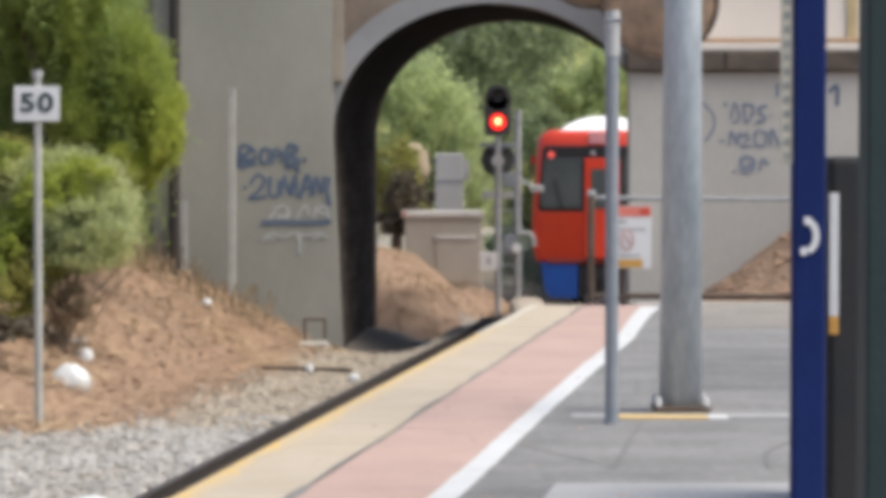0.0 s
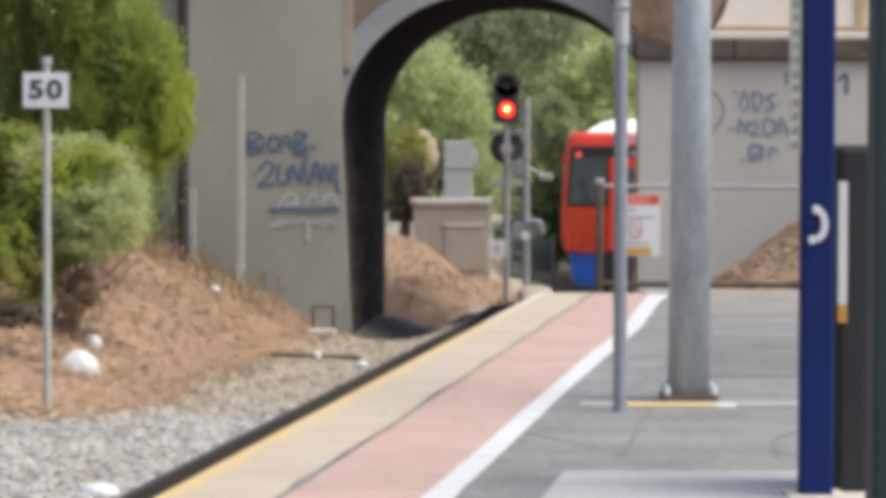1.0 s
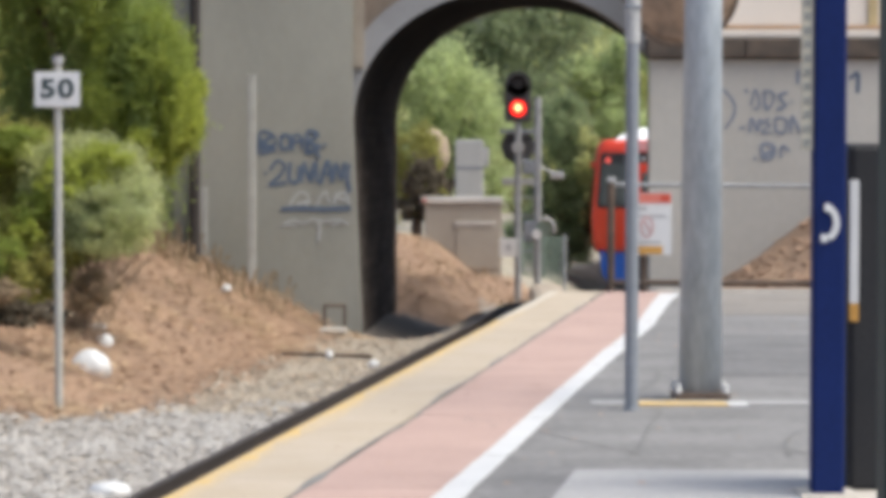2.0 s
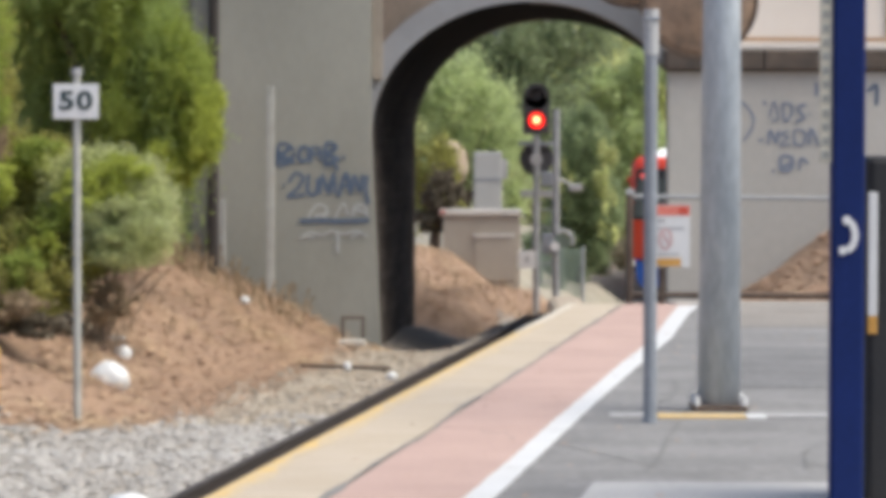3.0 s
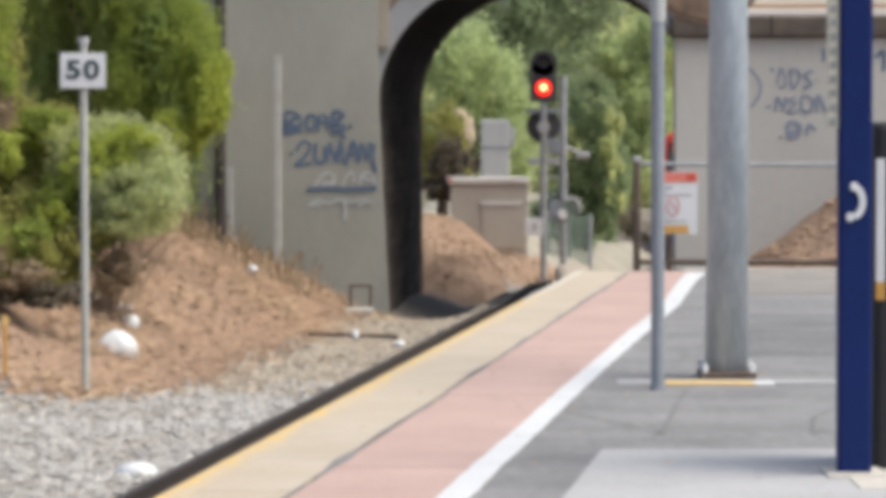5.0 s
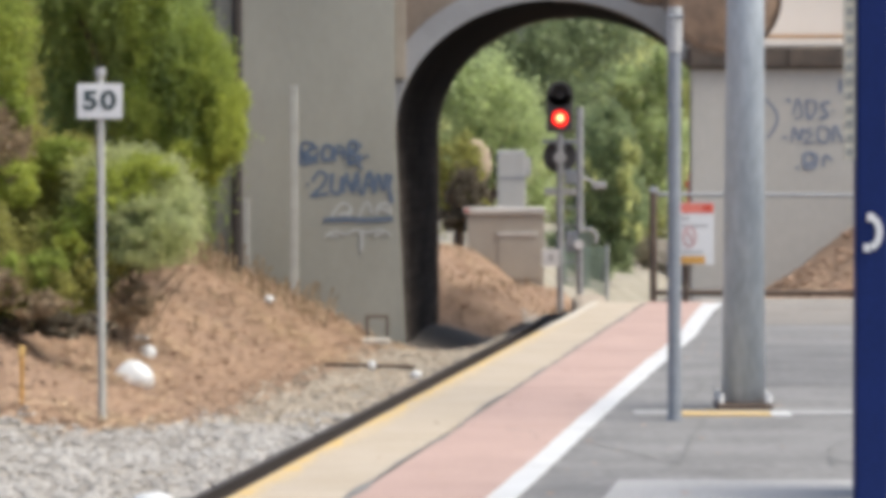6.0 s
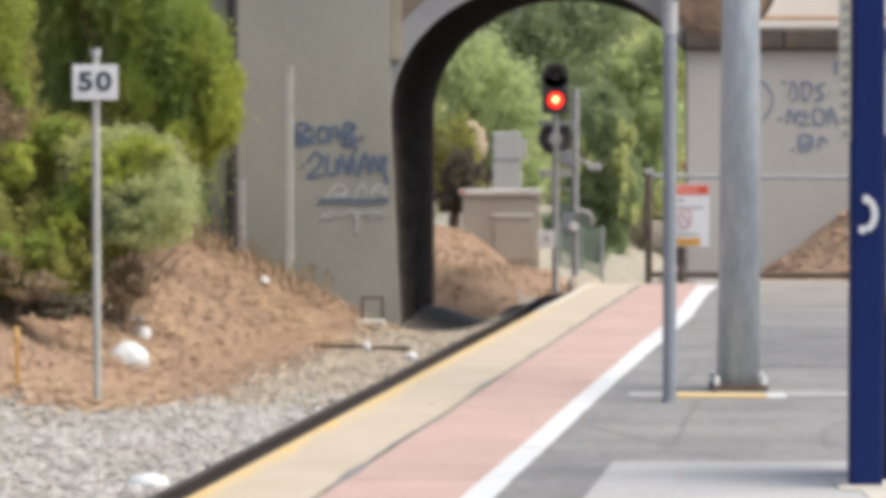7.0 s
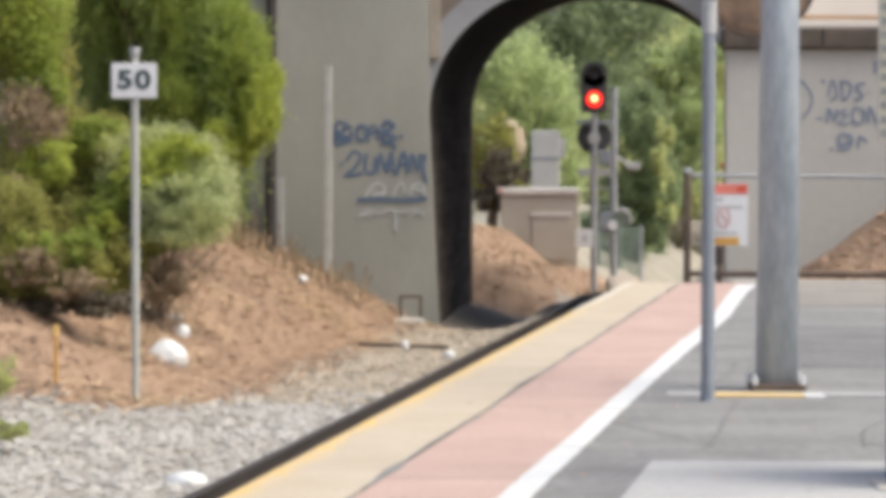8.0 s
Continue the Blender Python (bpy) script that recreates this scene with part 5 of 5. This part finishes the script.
plant("olive_shrub", "dense yellow-green shrub on the embankment", "shrub", gz(-60, 38),
      [el(-110, 170, 38, 70, 90), el(-155, 50, 38, 95, 120), el(-90, 330, 38, 110, 110), el(20, 340, 37.5, 80, 80), el(-150, 430, 37, 90, 100), el(0, 450, 37, 90, 90), el(-60, 490, 36.6, 90, 70), el(-140, 520, 36.4, 70, 60), el(50, 490, 36.5, 55, 60), el(10, 540, 36.5, 60, 50), el(-70, 560, 36.3, 70, 40)],
      60000, 0.065, M_SHRUB2, 2, 0.1, 0.5, 0.09,
      accents=(([el(-130, 70, 37, 80, 100), el(-105, 200, 37, 50, 50), el(10, 280, 37, 60, 30), el(20, 420, 36.5, 50, 50)], 11000, M_PEPPER_MID, 0.06),
               ([el(-150, 50, 37, 70, 80), el(-110, 130, 37, 40, 50), el(-20, 300, 36.9, 50, 22), el(0, 440, 36.3, 36, 30), el(-90, 330, 36.5, 45, 40)], 11500, M_PEPPER_LIT, 0.06),
               # Dark leaves at the foot stand in for the shrub's shade over mulch.
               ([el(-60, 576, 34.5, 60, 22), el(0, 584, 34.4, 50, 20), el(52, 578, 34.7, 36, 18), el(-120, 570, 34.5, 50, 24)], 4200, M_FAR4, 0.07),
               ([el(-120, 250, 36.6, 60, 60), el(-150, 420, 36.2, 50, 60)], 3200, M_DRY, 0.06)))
grey_shrub = plant("grey_green_shrub", "rounded grey-green shrub with tan twigs on the embankment", "shrub", gz(110, 37),
      [el(130, 340, 37, 95, 70), el(190, 370, 37, 65, 75), el(70, 330, 36.8, 70, 60), el(170, 430, 37, 70, 45), el(90, 420, 36.8, 80, 60), el(100, 466, 36.8, 60, 30), el(45, 500, 36.8, 45, 50)],
      30000, 0.055, M_SHRUB, 3, 0.0, 0.4, 0.03,
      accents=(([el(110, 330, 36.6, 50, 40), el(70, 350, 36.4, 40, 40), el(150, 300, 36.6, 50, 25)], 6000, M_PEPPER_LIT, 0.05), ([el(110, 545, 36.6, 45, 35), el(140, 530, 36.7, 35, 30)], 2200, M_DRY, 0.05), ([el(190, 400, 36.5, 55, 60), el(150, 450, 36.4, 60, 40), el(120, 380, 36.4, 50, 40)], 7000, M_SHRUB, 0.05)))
def brushwood(shrub, tips, n, seed):
    """Bare twigs fanning up from the shrub's foot."""
    rng = np.random.default_rng(seed)
    B = Vector(shrub.matrix_basis.translation)
    bm = bmesh.new()
    for p in clump_points(rng, tips, n):
        foot = Vector((rng.normal() * 0.14, rng.normal() * 0.14, -0.05))
        tip = Vector(p) - B
        mid = foot.lerp(tip, 0.55) + Vector((rng.normal() * 0.05, rng.normal() * 0.05, 0.10))
        r = rng.uniform(0.005, 0.010)
        rod(bm, foot, mid, r, r * 0.8, 5)
        rod(bm, mid, tip, r * 0.8, r * 0.4, 5)
    part("brushwood", bm, M_TWIG, shrub, "bare grey-brown brushwood")


brushwood(grey_shrub, [el(180, 460, 36.9, 75, 50), el(100, 490, 36.8, 70, 50)], 46, 41)
plant("low_shrub", "low olive shrub at the foot of the embankment", "shrub", gz(-110, 34.4),
      [el(-150, 500, 34.3, 70, 60), el(-95, 520, 34.4, 60, 50), el(-40, 525, 34.6, 50, 40), el(-150, 420, 34.5, 60, 60), el(-180, 540, 34.2, 50, 40)], 16000, 0.06, M_SHRUB2, 12, 0.1, 0.45, 0.03,
      accents=(([el(-110, 480, 34.1, 50, 30), el(-30, 480, 34.4, 40, 30)], 1800, M_PEPPER_MID, 0.055), ([el(-125, 510, 34.0, 45, 35), el(-60, 545, 34.2, 60, 22)], 3500, M_DRY, 0.055)))
plant("roadside_weeds", "yellow-green weeds at the ballast edge", "weeds", gz(-178, 28), [el(-180, 705, 29, 34, 42), el(-165, 806, 27.5, 40, 16)], 2800, 0.06, M_SHRUB, 7, -0.6, 0.25, 0.01)


def far_trees():
    spec = (
        ("bright_shrub", "bright green shrub beyond the bridge", 760, 82, [el(740, 180, 82, 60, 90), el(790, 230, 82, 60, 90), el(720, 280, 82, 60, 60), el(830, 300, 82, 50, 90), el(700, 160, 82, 40, 60)], 18000, 0.12, M_FAR1),
        ("dark_tree", "tall dark green tree behind the shrubs", 800, 105, [el(800, 60, 105, 130, 110), el(700, 80, 106, 110, 120), el(880, 150, 105, 90, 120), el(930, 40, 106, 110, 100), el(840, -60, 106, 150, 90)], 26000, 0.20, M_FAR2),
        ("broad_tree", "broad mid-green tree beyond the bridge", 1000, 140, [el(970, 190, 140, 60, 60), el(1020, 150, 140, 70, 60), el(1070, 180, 140, 60, 80), el(1000, 280, 140, 60, 110), el(1060, 290, 140, 60, 90), el(950, 310, 140, 40, 70), el(1000, 390, 140, 60, 70), el(1060, 390, 140, 50, 60), el(950, 400, 139, 50, 60)], 34000, 0.21, M_FAR3),
        ("dark_shrub", "dark green shrub beside the track", 960, 86, [el(950, 340, 86, 50, 60), el(985, 370, 86, 45, 70), el(965, 260, 86, 45, 60), el(960, 430, 86, 50, 45), el(920, 440, 86, 45, 50)], 20000, 0.12, M_FAR5),
        ("brown_shrub", "dry brown shrub beside the relay cabinet", 700, 70, [el(700, 300, 70, 45, 60), el(690, 370, 70, 35, 45), el(720, 370, 70, 30, 40)], 6000, 0.10, M_SHRUB2),
        ("lineside_scrub", "low green scrub beside the curve of the track", 930, 92, [el(895, 445, 88, 34, 48), el(945, 455, 90, 38, 48), el(985, 480, 99, 24, 26), el(915, 490, 92, 44, 26), el(960, 420, 90, 30, 40)], 15000, 0.11, M_FAR5),
        ("dry_scrub", "low pale dry scrub on the bank beyond", 1040, 112, [el(1015, 455, 112, 26, 30), el(1035, 490, 110, 34, 18), el(1000, 500, 104, 26, 12)], 5200, 0.13, M_DRYGRASS),
        ("background_trees", "dense olive green trees across the valley", 880, 165, [el(700, 250, 165, 150, 150), el(850, 300, 165, 120, 160), el(1000, 60, 165, 130, 130), el(1090, 120, 165, 100, 150), el(1120, 300, 165, 110, 200), el(980, 380, 165, 130, 120), el(650, 60, 165, 120, 150)], 40000, 0.30, M_FAR3),
    )
    for i, (nm, lab, x, d, cl, n, size, m) in enumerate(spec):
        acc = ()
        if nm == "broad_tree":
            acc = (([el(940, 165, 136, 36, 30), el(925, 200, 136, 30, 30), el(985, 150, 137, 55, 30), el(1020, 180, 137, 40, 40), el(1070, 130, 137, 40, 40), el(1060, 250, 137, 50, 60), el(1030, 330, 137, 40, 60)], 20000, M_FAR1, 0.2),)
        if nm == "dark_shrub":
            acc = (([el(1000, 300, 85.5, 22, 60), el(1010, 380, 85.5, 20, 50), el(925, 330, 85.5, 22, 50)], 2600, M_FAR3, 0.12),)
        if nm == "brown_shrub":
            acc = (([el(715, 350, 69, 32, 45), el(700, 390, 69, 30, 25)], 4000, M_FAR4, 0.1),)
        plant(nm, lab, "shrub" if "shrub" in nm else "tree", gz(x, d), cl, n, size, m, 20 + i, 0.3, 0.5, 0.03 if "scrub" in nm else 0.15, accents=acc)


far_trees()


# ---- loose cover ----
def ballast():
    rng = np.random.default_rng(5)
    n = 34000
    y = 22 + 25.5 * rng.uniform(0, 1, n) ** 1.1
    u = rng.uniform(-5.4, 1.4, n)
    edge = np.array([bed_edge(b) for b in y])
    keep = ((y < 46.4) | (u > -2.0)) & (u > edge - 0.15 + rng.normal(size=n) * 0.22)
    y, u = y[keep], u[keep]
    far = rng.uniform(54.0, 61.0, 3500)
    y, u = np.concatenate([y, far]), np.concatenate([u, rng.uniform(-1.75, 1.4, 3500)])
    x = np.array([track_x(b) for b in y]) + u
    z = np.array([ground_z(a, b) for a, b in zip(x, y)])
    r = 0.022 + 0.06 * rng.uniform(0, 1, len(x)) ** 2.4
    ico = np.array([[0, 0, 1], [0.9, 0, 0.1], [0.1, 0.9, -0.1], [-0.9, 0.1, 0.1], [0, -0.9, -0.1], [0, 0, -1]])
    faces = np.array([[0, 1, 2], [0, 2, 3], [0, 3, 4], [0, 4, 1], [5, 2, 1], [5, 3, 2], [5, 4, 3], [5, 1, 4]])
    jit = ico[None] * (1 + rng.normal(size=(len(x), 6, 1)) * 0.25)
    a = rng.uniform(0, 6.28, len(x))
    c, s = np.cos(a)[:, None], np.sin(a)[:, None]
    jx, jy = jit[..., 0] * c - jit[..., 1] * s, jit[..., 0] * s + jit[..., 1] * c
    v = np.stack([x[:, None] + jx * r[:, None], y[:, None] + jy * r[:, None], z[:, None] + 0.02 + jit[..., 2] * r[:, None] * 0.36], -1).reshape(-1, 3)
    f = (np.arange(len(x))[:, None, None] * 6 + faces[None]).reshape(-1, 3)
    dusty = np.array([smooth(30, 36, b) + 0.5 * noise.noise(Vector((a, b, 1))) for a, b in zip(x, y)]) > rng.uniform(0.25, 0.75, len(x))
    pick = np.repeat(dusty, len(faces))
    tagged(new("ballast", scatter("ballast", v, f[~pick], M_STONE)), "pale grey crushed stone ballast along the track", "ballast", kind="stuff")
    tagged(new("dusty_ballast", scatter("dusty_ballast", v, f[pick], M_STONE_DUSTY)), "brown dusty ballast towards the bridge", "ballast", kind="stuff")


def clods():
    """Clods, bark and broken stone on the bare slopes, half sunk."""
    rng = np.random.default_rng(15)
    pts = []
    for n, xa, xb, ya, yb, big in ((2600, -9, 0, 30.5, 46.2, 0.065), (1700, 2.6, 9, 33, 45, 0.095), (900, -3.5, 2.5, 54.5, 68, 0.06)):
        for a, b in zip(rng.uniform(xa, xb, n), rng.uniform(ya, yb, n)):
            u = a - track_x(b)
            if (b < 47 and (u < bed_edge(b) + rng.normal() * 0.2 or u > 2.3)) or (b > 54 and u < -1.4):
                pts.append((a, b, ground_z(a, b), big * rng.uniform(0.25, 1.0) ** 1.6))
    p = np.array(pts)
    base = np.array([[0, 0, 0.6], [1, 0, 0.1], [0.15, 0.9, 0], [-0.9, 0.2, 0.15], [0.1, -0.9, 0.1], [0, 0, -0.6], [0.6, 0.6, 0.4], [-0.5, -0.6, 0.35]])
    faces = np.array([[0, 1, 6], [0, 6, 2], [1, 2, 6], [0, 2, 3], [0, 3, 7], [0, 7, 4], [3, 4, 7], [0, 4, 1], [5, 2, 1], [5, 3, 2], [5, 4, 3], [5, 1, 4]])
    jit = base[None] * (1 + rng.normal(size=(len(p), 8, 1)) * 0.22)
    a = rng.uniform(0, 6.28, len(p))
    c, s = np.cos(a)[:, None], np.sin(a)[:, None]
    long = rng.uniform(0.8, 2.0, len(p))[:, None]
    jx, jy = jit[..., 0] * long * c - jit[..., 1] * s, jit[..., 0] * long * s + jit[..., 1] * c
    r = p[:, 3][:, None]
    v = np.stack([p[:, 0][:, None] + jx * r, p[:, 1][:, None] + jy * r, p[:, 2][:, None] + 0.1 * r + jit[..., 2] * r * 0.8], -1).reshape(-1, 3)
    f = (np.arange(len(p))[:, None, None] * 8 + faces[None]).reshape(-1, 3)
    tagged(new("clods", scatter("clods", v, f, M_CLOD)), "dry brown clods and bark pieces on the slopes", "clods", kind="stuff")


def litter():
    rng = np.random.default_rng(6)
    pts = []
    for n, xa, xb, ya, yb in ((52000, -12, 0, 28, 46.4), (7000, 2.2, 9, 32.5, 45.1), (17000, -4, 3.5, 53.9, 69)):
        x, y = rng.uniform(xa, xb, n), rng.uniform(ya, yb, n)
        for a, b in zip(x, y):
            u = a - track_x(b)
            edge = bed_edge(b) if b < 47 else -1.5
            if (u < edge + rng.normal() * 0.25 + rng.exponential(0.5 if 31 < b < 47 else 0.01) * (rng.random() < 0.35)) or (u > 2.2 and b < 47):
                pts.append((a, b, ground_z(a, b) + 0.015 + abs(rng.normal()) * 0.02))
    p = np.array(pts)
    v, f = leaves(rng, p, 0.105, 0, 0.32)
    v[:, 2] = np.repeat(p[:, 2], 4) + (v[:, 2] - np.repeat(p[:, 2], 4)) * 0.13
    k = rng.choice(len(p), 3600, replace=False)
    v2, f2 = leaves(rng, p[k], 0.17, 0, 0.5)
    v2[:, 2] = np.repeat(p[k][:, 2], 4) + (v2[:, 2] - np.repeat(p[k][:, 2], 4)) * 0.10
    v, f = np.concatenate([v, v2]), np.concatenate([f, f2 + len(v)])
    k = [i for i, q in enumerate(pts) if noise.noise(Vector((q[0] * 0.55, q[1] * 0.45, 2))) + rng.normal() * 0.16 > 0.14]
    v3, f3 = leaves(rng, p[k] + np.array([0.03, 0.05, 0.012]), 0.13, 0, 0.3)
    v3[:, 2] = np.repeat(p[k][:, 2], 4) + 0.02 + (v3[:, 2] - np.repeat(p[k][:, 2], 4)) * 0.12
    tagged(new("straw", scatter("straw", v3, f3, M_STRAW)), "patches of pale dry straw over the slope", "straw", kind="stuff")
    tagged(new("leaf_litter", scatter("leaf_litter", v, f, M_LITTER)), "dry brown leaf and bark litter over the slope", "leaf litter", kind="stuff")


ballast(), clods(), litter()


def stalks():
    """Dry grass stalks standing along the foot of the abutment and on the slope."""
    rng = np.random.default_rng(9)
    v, f = [], []
    def stalk(x, y, h):
        z = ground_z(x, y) - 0.02
        lx, ly = rng.normal(size=2) * 0.18 * h
        w = 0.006
        k = len(v)
        v.extend([(x - w, y, z), (x + w, y, z), (x + lx * 0.4 + w, y + ly * 0.4, z + h * 0.6), (x + lx * 0.4 - w, y + ly * 0.4, z + h * 0.6), (x + lx + 0.02, y + ly, z + h), (x + lx - 0.02, y + ly, z + h * 0.97)])
        f.extend([(k, k + 1, k + 2, k + 3), (k + 3, k + 2, k + 4, k + 5)])
    for i in range(230):
        y = rng.uniform(43.8, 46.4)
        stalk(-4.4 + 2.0 * rng.uniform(0, 1) ** 1.3, y, rng.uniform(0.05, 0.42))
    for i in range(70):
        y = rng.uniform(33, 44)
        stalk(track_x(y) + rng.uniform(-8, -3.8), y, rng.uniform(0.06, 0.22))
    for i in range(160):
        y = rng.uniform(56, 67)
        stalk(track_x(y) + rng.uniform(-3.5, -1.2), y, rng.uniform(0.05, 0.2))
    me = bpy.data.meshes.new("dry_grass")
    me.from_pydata(v, [], f)
    me.materials.append(M_DRY)
    tagged(new("dry_grass", me), "dry brown grass stalks on the embankment", "dry grass", kind="stuff")


stalks()


# ---- what moves ----
def motions():
    rows = []
    for t, y, sway in ((0.0, 69.7, -0.07), (1.5, 79.3, -0.07), (3.0, 89.5, 0.0), (4.5, 100.0, 0.0), (5.5, 106.2, 0.04), (6.5, 108.6, 0.06), (8.0, 109.2, 0.06)):
        a = math.degrees(math.atan(0.107))
        rows.append((t, pose(track_x(y) + sway, y, rail_z(y), -2.0, 0, -a)))
    walk(train, rows)


motions()
